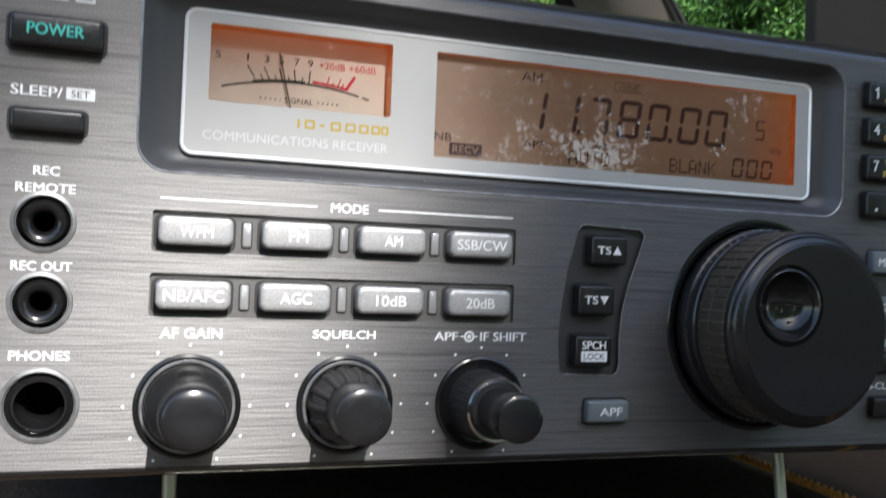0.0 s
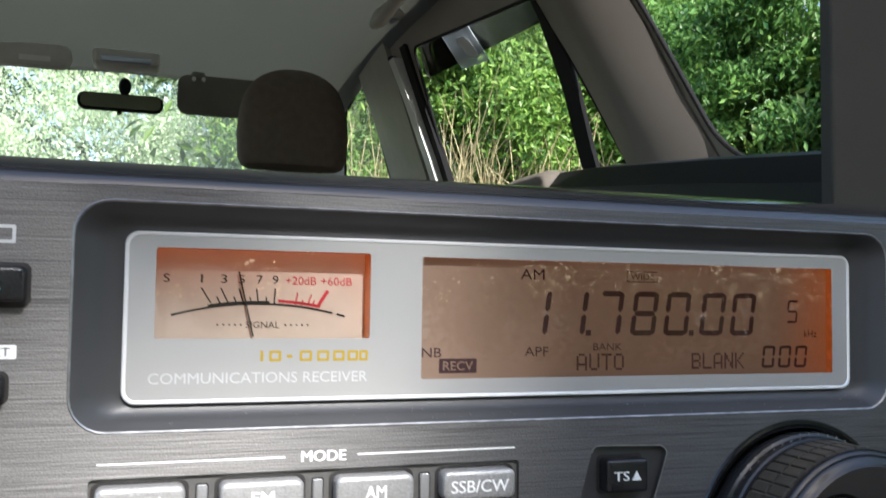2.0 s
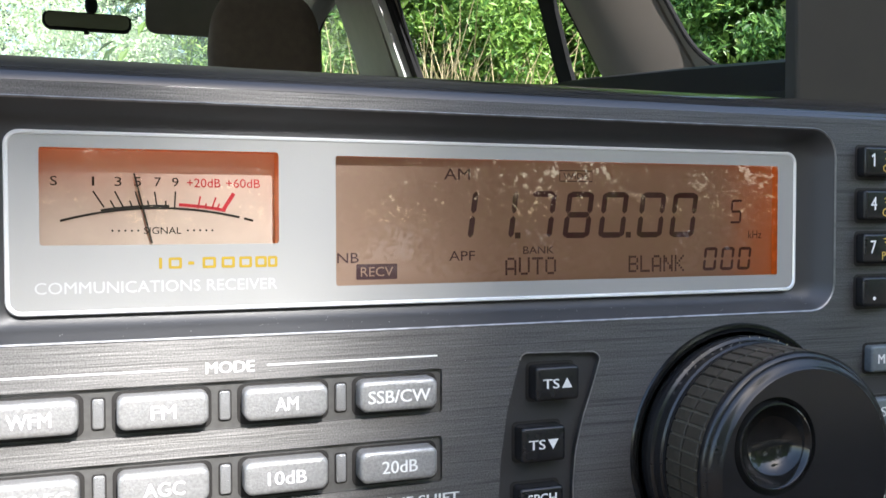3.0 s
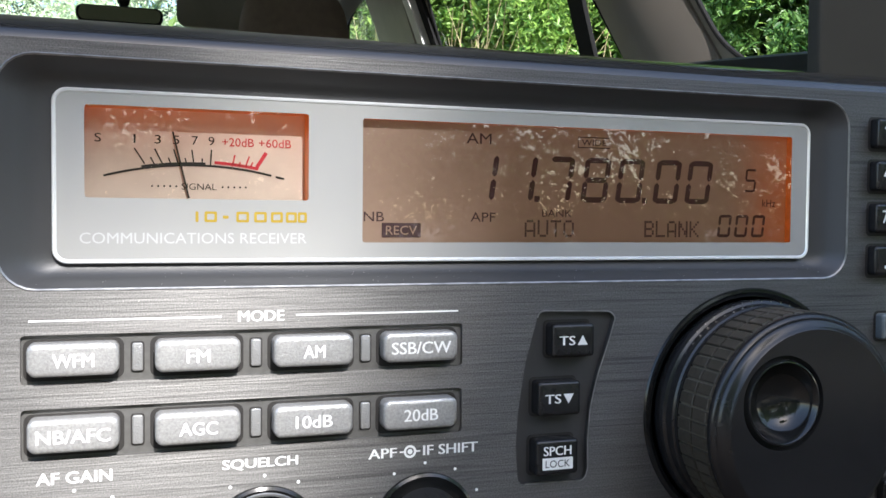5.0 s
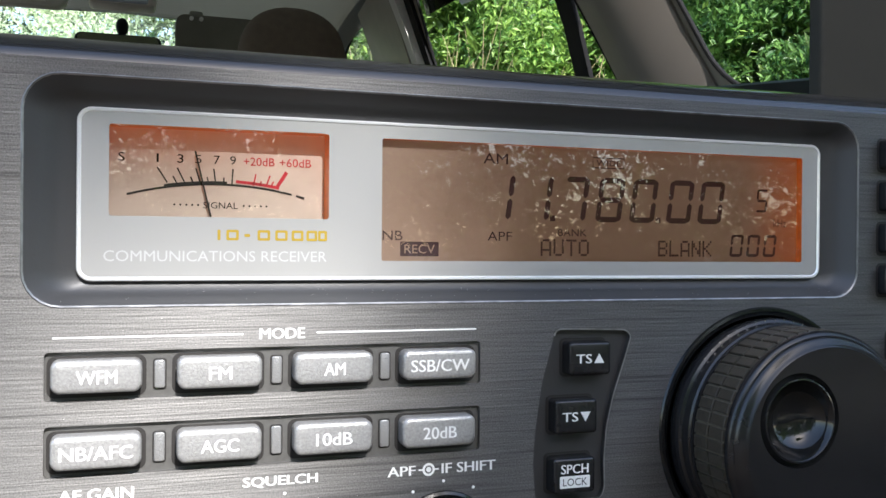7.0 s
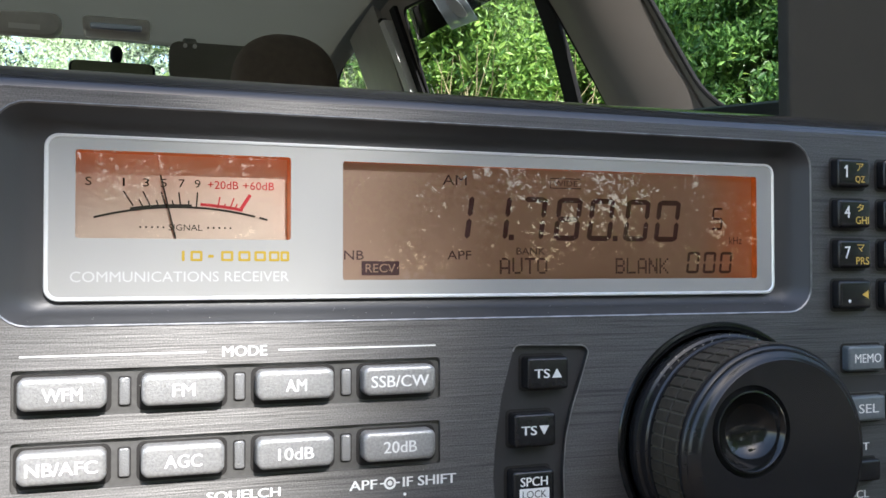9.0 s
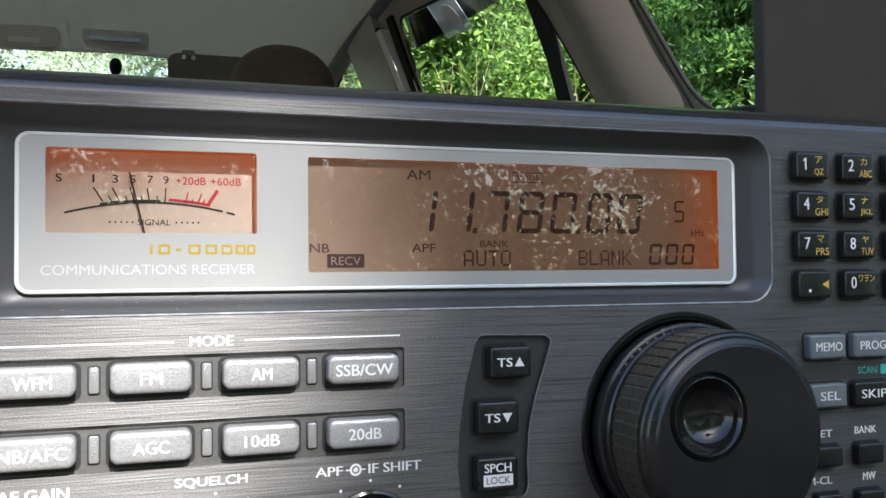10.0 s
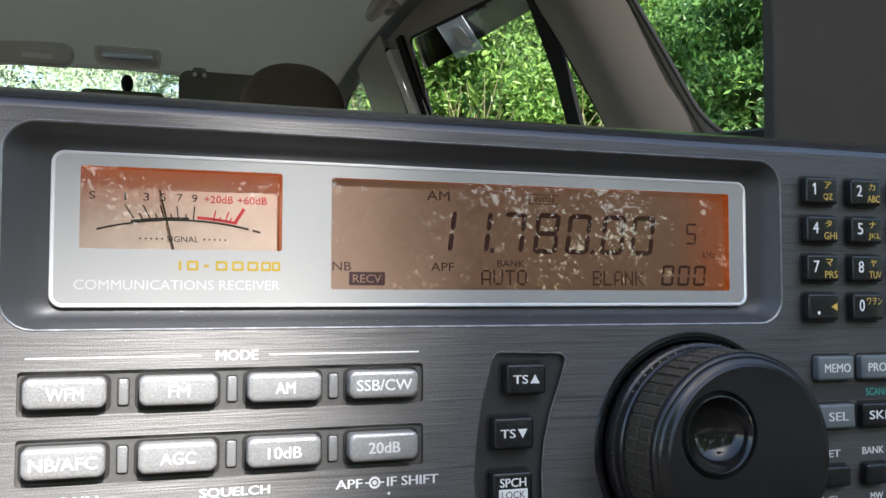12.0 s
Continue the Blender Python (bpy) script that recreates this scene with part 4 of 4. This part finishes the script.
# black divider of the rear door window, bright door edge, seals at the middle pillar
bm = bmesh.new()
loft(bm, [[(side_x(z) + o, y + w, z) for o, w in ((-0.002, -h), (-0.002, h), (0.005, h), (0.005, -h))] for y, z, h in ((1.064, 1.208, 0.006), (1.053, 1.178, 0.009), (1.036, 1.104, 0.022), (1.036, 1.064, 0.021), (1.050, 0.98, 0.021), (1.058, 0.88, 0.022))], True, True)
tagged(part("window_divider", bm, BLACKTRIM), "black upright divider in the rear door window", "window divider", kind="structure")
side_strip("trim_door_edge", [(1.686, 1.262), (1.676, 1.18), (1.672, 1.05), (1.68, 0.85)], 0.034, BODY, "silver painted door edge, whitened for the sun on it", "door edge", 0.024, 0.03)
side_strip("trim_door_seal", [(1.716, 1.275), (1.706, 1.18), (1.702, 1.05), (1.71, 0.85)], 0.020, BLACKTRIM, "black rubber door seal", "door seal", 0.016)
side_strip("trim_pillar_seal", [(1.640, 1.280), (1.642, 1.18), (1.642, 1.05), (1.65, 0.85)], 0.034, BLACKTRIM, "black rubber door seal", "door seal", 0.008)
side_strip("trim_middle_pillar", [(1.856, 1.31), (1.852, 1.2), (1.862, 1.05), (1.87, 0.85)], 0.245, LIT_TRIM, "grey-beige cover of the middle door pillar, lightened to look lit", "pillar", 0.012, 0.012)
# rear pillar cover: a wide slanting swell between door window and cargo window
bm = bmesh.new()
loops = []
for z, y0, y1 in ((1.30, 0.885, 1.14), (1.20, 0.850, 1.045), (1.10, 0.808, 0.998), (1.0, 0.775, 0.963), (0.93, 0.747, 0.94), (0.85, 0.72, 0.93)):
    loop = []
    for k in range(21):
        u = k / 20
        loop.append((side_x(z) - 0.004 - 0.038 * (1 - abs(2 * u - 1) ** 1.35), y0 + (y1 - y0) * u, z))
    loop += [(side_x(z) + 0.01, y1, z), (side_x(z) + 0.01, y0, z)]
    loops.append(loop)
loft(bm, loops, True, True)
tagged(part("trim_rear_pillar", bm, PILLAR_SHADED, None, "", True), "brown-grey moulded cover of the rear pillar, darkened for shade", "pillar", kind="structure")

# headliner and roof
bm = bmesh.new()
rows = []
for j in range(41):
    y = -0.12 + 2.50 * j / 40
    rows.append([bm.verts.new((CX - 0.56 + 1.12 * i / 40, y, roof_z(CX - 0.56 + 1.12 * i / 40, y))) for i in range(41)])
for a, b in zip(rows, rows[1:]):
    for i in range(40):
        bm.faces.new((a[i], a[i + 1], b[i + 1], b[i]))
bmesh.ops.solidify(bm, geom=bm.faces[:], thickness=-0.02)
tagged(part("ceiling", bm, LINER, None, "", True), "grey-beige cloth headliner of the car", "headliner", kind="structure")
# windscreen, its header, the dashboard and the rest that closes the car
bm = bmesh.new()
vs = [bm.verts.new(p) for p in ((CX - 0.60, 2.36, 1.345), (CX + 0.60, 2.36, 1.345), (CX + 0.68, 3.2, 0.93), (CX - 0.68, 3.2, 0.93))]
bm.faces.new(vs)
ws = tagged(part("windscreen", bm, HAZY, facing=(0, -1, 0)), "clear sloping windscreen of the car", "windscreen", kind="structure")
ws.visible_shadow = False
tagged(part("trim_windscreen_header", tube([(CX - 0.6, 2.375, 1.305), (CX - 0.3, 2.39, 1.348), (CX, 2.395, 1.357), (CX + 0.3, 2.39, 1.348), (CX + 0.6, 2.375, 1.305)], 0.013, 10), LINER, None, "", True), "grey header strip above the windscreen", "trim", kind="structure")
tagged(part("dashboard", block(CX - 0.68, CX + 0.68, 2.72, 3.22, 0.5, 0.95, 0.05), BLACKTRIM, None, "", True), "dark dashboard below the windscreen", "dashboard", kind="structure")
tagged(part("floor", block(CX - 0.70, CX + 0.70, 0.85, 3.22, 0.56, 0.60, 0.008), CARPET), "dark brown carpeted car floor", "floor", kind="structure")
tagged(part("floor_cargo", block(CX - 0.70, CX + 0.70, -0.30, 0.85, 0.56, 0.635, 0.008), CARPET), "dark brown carpeted cargo floor", "floor", kind="structure")

# cargo trim beside the window
bm = bmesh.new()
loops = []
for y, zt, x0 in ((0.30, 0.865, 0.47), (0.55, 0.893, 0.475), (0.80, 0.918, 0.48), (0.93, 0.930, 0.50)):
    loops.append([(x0, y, 0.60), (x0, y, zt - 0.03), (x0 + 0.02, y, zt - 0.006), (x0 + 0.05, y, zt), (0.66, y, zt + 0.004), (0.66, y, 0.60)])
loft(bm, loops, True, True)
tagged(part("trim_cargo_side", bm, SHELF, None, "", True), "dark moulded cargo side trim below the window", "cargo trim", kind="structure")

bm = bmesh.new()
loft(bm, [[(side_x(z) - d, y, z + h) for d, h in ((0.0, -0.012), (0.028, -0.010), (0.030, -0.004), (0.024, 0.0), (0.0, 0.006))] for y, z in ((0.22, 0.868), (0.45, 0.888), (0.62, 0.904), (0.70, 0.911))], True, True)
tagged(part("trim_window_ledge", bm, TRIM, None, "", True), "grey-beige ledge under the cargo window", "window ledge", kind="structure")

seat = thing("bench_seat", "tan rear seat backrest beside the cargo trim", "car seat", (0, 0, 0.60))
part("backrest", block(-0.62, 0.50, 0.94, 1.06, 0, 0.24, 0.04), TAN, seat, "", True)
part("side_bolster", block(0.49, 0.60, 0.93, 1.10, 0, 0.332, 0.035, 5), TAN, seat, "rounded tan side bolster", True)

chair = thing("front_seat", "dark brown cloth front seat with a tall headrest", "car seat", (0.333, 1.95, 0.60))
bm = bmesh.new()
loops = []
SHAPE = [(0.448, 0.104, 0.03), (0.456, 0.118, 0.045), (0.475, 0.127, 0.05), (0.51, 0.128, 0.054)]
for k in range(14):
    u = math.sin(math.pi / 2 * (k + 1) / 14.3)
    SHAPE.append((0.51 + 0.175 * u, (0.131 - 0.014 * u) * (1 - u ** 4.3) ** 0.5, 0.056 * (1 - u ** 3.2) ** 0.5))
for z, w, d in SHAPE:
    loops.append([(w * (abs(math.cos(a)) ** 0.6) * (1 if math.cos(a) > 0 else -1), d * (abs(math.sin(a)) ** 0.75) * (1 if math.sin(a) > 0 else -1), z) for a in [2 * math.pi * k / 40 for k in range(40)]])
loft(bm, loops, True, True)
part("headrest", bm, SEAT, chair, "rounded dark brown cloth headrest", True)
for x in (-0.065, 0.065):
    part("headrest_post", tube([(x, 0, 0.40), (x, 0, 0.45)], 0.006, 10), CHROME, chair, "", True)
part("backrest", block(-0.24, 0.24, -0.06, 0.08, 0.0, 0.41, 0.06, 5), SEAT, chair, "", True)

# mirror, visors, lamps, handle
mirror = thing("rear_view_mirror", "black rear-view mirror hanging from the windscreen", "mirror", (-0.052, 2.36, 1.258))
mirror.rotation_euler = (radians(-5), 0, 0)
bm = bmesh.new()
loops = [[(x, y, z) for x, z in rrect(-0.107 + i, 0.107 - i, -0.0225 + i * 0.6, 0.0225 - i * 0.6, 0.018, 5)] for y, i in ((-0.008, 0.003), (-0.004, 0), (0.016, 0.002), (0.03, 0.014))]
loft(bm, loops, True, True)
part("housing", bm, BLACKTRIM, mirror, "black plastic housing", True)
bm = bmesh.new()
loft(bm, [[(x, y, z) for x, z in rrect(-0.1, 0.1, -0.0185, 0.0185, 0.014, 5)] for y in (-0.0095, -0.008)], True, True)
# the dark olive reflection is put into the glass colour
part("olive_mirror_glass", bm, material("olive_mirror_glass", (0.20, 0.215, 0.15), 0.22, 1.0), mirror, "mirror glass tinted with its dark olive reflection")
part("stalk", tube([(0.008, 0.012, 0.018), (0.008, 0.014, 0.028), (0.009, 0.016, 0.036), (0.009, 0.018, 0.046), (0.009, 0.020, 0.056), (0.009, 0.03, 0.066)], [0.007, 0.009, 0.014, 0.016, 0.016, 0.013], 14), BLACKTRIM, mirror, "", True)
part("adjuster", tube([(-0.003, 0.0, -0.02), (-0.003, 0.0, -0.032)], 0.006, 10), BLACKTRIM, mirror, "", True)

visor = thing("sun_visor", "dark grey sun visor folded down at the windscreen", "sun visor", (0.242, 2.25, 1.281), "sun visors")
bm = bmesh.new()
loops = [[(x, y, z) for x, z in rrect(-0.157 + i, 0.16 - i, -0.062 + i, 0.040 - i, 0.026, 6)] for y, i in ((-0.010, 0.006), (-0.006, 0), (0.006, 0), (0.010, 0.006))]
loft(bm, loops, True, True)
part("flap", bm, VISOR, visor, "", True)
part("clip", block(-0.124, -0.088, -0.010, 0.008, 0.030, 0.050, 0.008), LINER, visor, "cloth-grey clip", True)
# shiny studs, their glint put in as plain white
for x in (-0.118, -0.094):
    part("clip_stud", tube([(x, -0.006, 0.028), (x, -0.02, 0.028)], 0.0052, 12), WHITE, visor, "small stud whitened for its glint", True)
visor2 = thing("sun_visor", "light grey sun visor folded up with a white label", "sun visor", (-0.29, 2.235, 1.333), "sun visors")
bm = bmesh.new()
loops = [[(x, y, z) for x, z in rrect(-0.16 + i, 0.122 - i, -0.028 + i * 0.5, 0.030 - i * 0.5, 0.026, 6)] for y, i in ((-0.012, 0.006), (-0.006, 0), (0.02, 0), (0.03, 0.006))]
loft(bm, loops, True, True)
part("flap", bm, FIXTURE, visor2, "", True)
bm = block(0.004, 0.074, -0.0145, -0.0125, -0.016, -0.003, 0)
part("label_sticker", bm, WHITE, visor2, "white label")
lamp = thing("map_lamp", "grey map lamp console with a clear lens", "car lamp", (-0.045, 2.25, 1.352))
part("housing", block(-0.076, 0.084, -0.03, 0.06, -0.026, 0.014, 0.012), FIXTURE, lamp, "", True)
part("lens", block(-0.058, 0.064, -0.036, -0.02, -0.021, -0.006, 0.005), material("lamp_lens", (0.72, 0.82, 1.0), 0.15, 0.5, bump=0.3, bump_scale=300), lamp, "clear bluish lens", True)
lamp2 = thing("roof_lamp", "flat roof lamp with a clear lens in a pale frame", "car lamp", (-0.045, 1.78, 1.393))
part("housing", block(-0.075, 0.075, -0.05, 0.04, -0.012, 0.012, 0.005), FIXTURE, lamp2, "", True)
part("trim_bar", block(-0.07, 0.07, -0.054, -0.046, -0.017, -0.006, 0.003), CHROME, lamp2, "bright metal edge", True)
part("lens", block(-0.06, 0.06, -0.044, 0.03, -0.02, -0.008, 0.005), material("roof_lens", (0.85, 0.9, 0.97), 0.1, 0.9, bump=0.1, bump_scale=300), lamp2, "", True)
handle = thing("grab_handle", "grey folding grab handle on the roof rail", "grab handle", (0.462, 1.475, 1.316))
o = [(0.0, -0.085, 0.02), (-0.03, -0.08, -0.005), (-0.045, -0.055, -0.03), (-0.048, 0.0, -0.04), (-0.045, 0.055, -0.03), (-0.03, 0.08, -0.005), (0.0, 0.085, 0.02)]
part("grip_bar", tube(o, [0.016, 0.014, 0.012, 0.012, 0.012, 0.014, 0.016], 12), LIT_TRIM, handle, "", True)
for y in (-0.085, 0.085):
    part("bracket", block(-0.012, 0.02, y - 0.02, y + 0.02, 0.0, 0.05, 0.006), LIT_TRIM, handle, "", True)
# pale reflection in the window glass, modelled as a translucent sheet
card = thing("window_reflection", "pale translucent reflection in the window, made as a sheet", "plastic card", (0.0, 0.0, 0.0))
bm = bmesh.new()
loft(bm, [[(side_x(z) + o, y, z) for y, z in ((1.450, 1.254), (1.325, 1.240), (1.282, 1.168), (1.405, 1.180))] for o in (0.0045, 0.006)], True, True)
PALE = material("pale_reflection", (0.6, 0.66, 0.7), 0.3)
PALE.node_tree.nodes["Principled BSDF"].inputs["Alpha"].default_value = 0.55
part("sheet", bm, PALE, card)
# paler rounded core of the reflection
o = [(1.395, 1.232), (1.345, 1.226), (1.308, 1.180), (1.355, 1.188)]
bm = bmesh.new()
loft(bm, [[(side_x(z) + d, y, z) for y, z in soften(o, 0.02)] for d in (0.0035, 0.0044)], True, True)
part("tab", bm, material("paler_reflection", (0.75, 0.78, 0.8), 0.3), card, "rounded paler part of the reflection")

# dark board standing beside the radio
board = thing("standing_board", "dark grey flat board standing upright on the cargo floor", "board", (0, 0, 0.635))
part("panel", block(0.2525, 0.60, 0.132, 0.140, 0, 0.565, 0.0015, 2), BOARD, board)
# twisted cord on the floor
cord = thing("twisted_cord", "tan twisted cord on the dark carpet, sunlight put into its colour", "cord", (0, 0, 0.6375))
for s in (0, math.pi):
    pts = []
    for k in range(320):
        u = k / 319
        a = 2 * math.pi * 40 * u + s
        pts.append((0.212 - 0.042 * u + 0.0009 * math.cos(a), 0.24 - 0.30 * u, 0.0005 + 0.0009 * math.sin(a)))
    part("strand", tube(pts, 0.0009, 6), SUNLIT_CORD, cord, "", True)

# ---- outdoors ----
tagged(part("ground", block(-400, 400, -400, 400, -0.5, 0.0, 0), SOIL), "brown soil covered with leaf litter", "ground", kind="structure")
rng = np.random.default_rng(7)


def foliage(name, centres, radii, count, size, mat, label, seed, cat="shrub", loose=0.0):
    """Many small folded leaves scattered in clumps."""
    g = np.random.default_rng(seed)
    n = len(centres)
    pick = g.integers(0, n, count)
    off = g.normal(size=(count, 3))
    off *= (g.random((count, 1)) ** 0.45) / np.linalg.norm(off, axis=1, keepdims=True)
    off *= np.where(g.random((count, 1)) < loose, 2.0, 1.0)
    pos = centres[pick] + off * radii[pick, None] * np.array([1, 1, 0.75])
    d = g.normal(size=(count, 3)) + np.array([0, 0, -0.35])
    d /= np.linalg.norm(d, axis=1, keepdims=True)
    up = g.normal(size=(count, 3)) * 0.55 + np.array([-0.25, -0.7, 0.65])
    s = np.cross(d, up)
    s /= np.linalg.norm(s, axis=1, keepdims=True) + 1e-9
    nrm = np.cross(s, d)
    ln = size * (0.6 + 0.8 * g.random((count, 1)))
    wd = ln * (0.12 + 0.09 * g.random((count, 1)))
    v = np.stack([pos - d * ln / 2, pos + s * wd + nrm * wd * 0.35 - d * ln * 0.05, pos + d * ln / 2, pos - s * wd + nrm * wd * 0.35 - d * ln * 0.05], 1).reshape(-1, 3)
    i = np.arange(count)[:, None] * 4
    f = np.concatenate([i + [0, 1, 2], i + [0, 2, 3]], 1).reshape(-1, 3)
    me = bpy.data.meshes.new(name)
    me.from_pydata(v.tolist(), [], f.tolist())
    me.materials.append(mat)
    return tagged(new(name, me), label, cat, kind="stuff")


def clumps(g, n, x, y, z, r):
    c = np.stack([g.uniform(*x, n), g.uniform(*y, n), g.uniform(*z, n)], 1)
    return c, g.uniform(*r, n)


def hedge_x(y):
    return 6.0 - 0.8 * (y - 2.4)


c, r = clumps(rng, 1000, (0.0, 1.4), (1.6, 9.0), (0.1, 5.2), (0.12, 0.40))
lift = (c[:, 2] - 0.77) / np.hypot(c[:, 0] + hedge_x(c[:, 1]), c[:, 1])
c, r = c[(lift < 0.365) | (c[:, 1] > 6.6)], r[(lift < 0.365) | (c[:, 1] > 6.6)]
bare = (np.hypot((c[:, 1] - 6.75) / 0.5, (c[:, 2] - 1.7) / 0.42) < 1) & (c[:, 0] < 0.45)
c, r = c[~bare], r[~bare]
c[:, 0] += hedge_x(c[:, 1])
near = c[:, 1] < 5.7
foliage("hedge_leaves", c[~near], r[~near], 260000, 0.064, LEAF, "dense sunlit green hedge of small leaves", 1, loose=0.22)
foliage("shrub_leaves", c[near], r[near], 210000, 0.066, LEAF_SHADED, "deep green leafy shrubs beside the hedge, shade put into their colour", 8, loose=0.08)
c, r = clumps(rng, 620, (1.3, 3.4), (0.0, 10.0), (0.1, 9.0), (0.4, 0.9))
c[:, 0] += hedge_x(c[:, 1])
lift = (c[:, 2] - 0.77) / np.hypot(c[:, 0], c[:, 1])
c, r = c[(lift < 0.30) | (c[:, 1] > 6.6)], r[(lift < 0.30) | (c[:, 1] > 6.6)]
foliage("thicket_leaves", c, r, 210000, 0.19, LEAF_DARK, "dark green thicket behind the hedge", 2, loose=0.3)
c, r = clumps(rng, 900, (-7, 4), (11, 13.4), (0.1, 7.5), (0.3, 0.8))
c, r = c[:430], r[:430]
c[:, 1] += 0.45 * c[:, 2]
# glare of the view ahead comes from the pale leaf colour
foliage("far_bush_leaves", c, r, 380000, 0.064, LEAF_GLARE, "bushes ahead of the car, sun glare put into their pale leaves", 3, loose=0.2)
c, r = clumps(rng, 400, (-10, 8), (17, 21), (0.1, 13.0), (0.8, 1.6))
foliage("far_wood_leaves", c, r, 60000, 0.34, LEAF_DARK, "tall woodland ahead of the car", 4)
bm = bmesh.new()
for k in range(320):
    y, z = rng.normal(6.8, 0.5), rng.uniform(0.9, 1.75)
    x = hedge_x(y) + rng.uniform(-0.3, 0.3)
    p0 = Vector((x, y, z))
    lean = Vector((rng.normal() * 0.18, rng.normal() * 0.28, rng.uniform(0.3, 0.8)))
    q = tube([p0, p0 + lean * 0.5 + Vector((0, rng.normal() * 0.05, 0.06)), p0 + lean], [0.004, 0.0035, 0.0015], 4)
    me = bpy.data.meshes.new("t")
    q.to_mesh(me)
    q.free()
    bm.from_mesh(me)
    bpy.data.meshes.remove(me)
tagged(part("hedge_canes", bm, STEM), "pale dry canes in the hedge", "canes", kind="stuff")


def tree(x, y, h, r, seed, lo=0.9):
    g = np.random.default_rng(seed)
    t = thing("tree", "leafy tree out of view with gaps of sky in its crown", "tree", (x, y, 0), "trees behind the car")
    top = Vector((g.normal() * 0.3, g.normal() * 0.3, h * 0.85))
    part("trunk", tube([(0, 0, -0.1), tuple(top * 0.35 + Vector((0.08, 0, 0))), tuple(top * 0.7), tuple(top)], [0.13, 0.1, 0.06, 0.02], 10), BARK, t, "", True)
    cs = []
    for k in range(9):
        a, u = g.uniform(0, 6.28), g.uniform(0.2, 0.95)
        p = top * u
        e = p + Vector((math.cos(a) * r * 0.8, math.sin(a) * r * 0.8, g.uniform(0.1, 0.7)))
        part("limb", tube([tuple(p), tuple((p + e) / 2 + Vector((0, 0, 0.1))), tuple(e)], [0.045, 0.03, 0.01], 6), BARK, t, "", True)
        cs += [e, (p + e) / 2]
    for k in range(26):
        cs.append(Vector((g.uniform(-r, r), g.uniform(-r, r), g.uniform(lo, h))))
    cs = np.array([tuple(v) for v in cs])
    ob = foliage("crown", cs, g.uniform(0.25, 0.6, len(cs)), 9000, 0.1, LEAF, "", seed, "")
    for key in ("category", "kind"):
        if key in ob:
            del ob[key]
    ob.parent = t


for nm, n, ys, top, rr, cnt, sz, sd in (("rear_thicket_leaves", 800, (-12.0, -9.0), 5.4, (0.35, 0.8), 150000, 0.14, 5), ("rear_wood_leaves", 600, (-18.0, -13.5), 9.0, (0.6, 1.2), 90000, 0.22, 6)):
    c, r = clumps(rng, n, (-13, 16), ys, (0.1, top), rr)
    away = np.degrees(np.arctan2(c[:, 0], -c[:, 1])) - 30.2
    lift = (c[:, 2] - 0.75) / np.hypot(c[:, 0], c[:, 1])
    keep = (np.abs(away) > 1.5) | (lift < 0.04) | (lift > 0.13)
    foliage(nm, c[keep], r[keep], cnt, sz, LEAF_DARK, "dark woodland behind the car", sd)
# trees out of view; the last one is added to shade the near shrubs
for x, y, h, r, s in ((-3.4, -7.5, 4.6, 1.3, 11), (1.8, -8.2, 4.8, 1.4, 12), (5.6, -4.9, 4.6, 1.2, 13), (7.6, -6.2, 5.2, 1.4, 14), (6.6, -2.5, 5.4, 1.5, 15), (4.7, 0.5, 6.2, 1.5, 16)):
    tree(x, y, h, r, s)

# unseen limb added so its leaves shade the radio's upper and far half
t = thing("tree", "unseen leafy tree added so its low limb shades the radio", "tree", (-3.2, -4.2, 0), "trees behind the car")
part("trunk", tube([(0, 0, -0.1), (0.05, 0, 2.0), (-0.1, 0.1, 4.0), (0, 0, 6.0)], [0.14, 0.12, 0.09, 0.03], 10), BARK, t, "", True)
part("limb", tube([(-0.05, 0.05, 3.2), (1.5, 0.3, 4.3), (3.0, 0.4, 4.45), (4.1, 0.4, 4.4)], [0.07, 0.045, 0.02, 0.01], 8), BARK, t, "", True)
SHADE_SPOTS = [(x, z) for x in (0.212, 0.43, 0.66, 0.9) for z in (-0.3, -0.1, 0.1, 0.3, 0.5)] + [(x, z) for x in (-0.5, -0.3, -0.1, 0.08) for z in (0.213, 0.39)]
SHADE_CLUMPS = np.array([tuple(Vector((x, 0, Z0 + z)) + SUN_DIR * 5 - Vector((-3.2, -4.2, 0))) for x, z in SHADE_SPOTS])
ob = foliage("crown", SHADE_CLUMPS, np.full(len(SHADE_CLUMPS), 0.19), 7000, 0.09, LEAF, "", 31, "")
for key in ("category", "kind"):
    if key in ob:
        del ob[key]
ob.parent = t
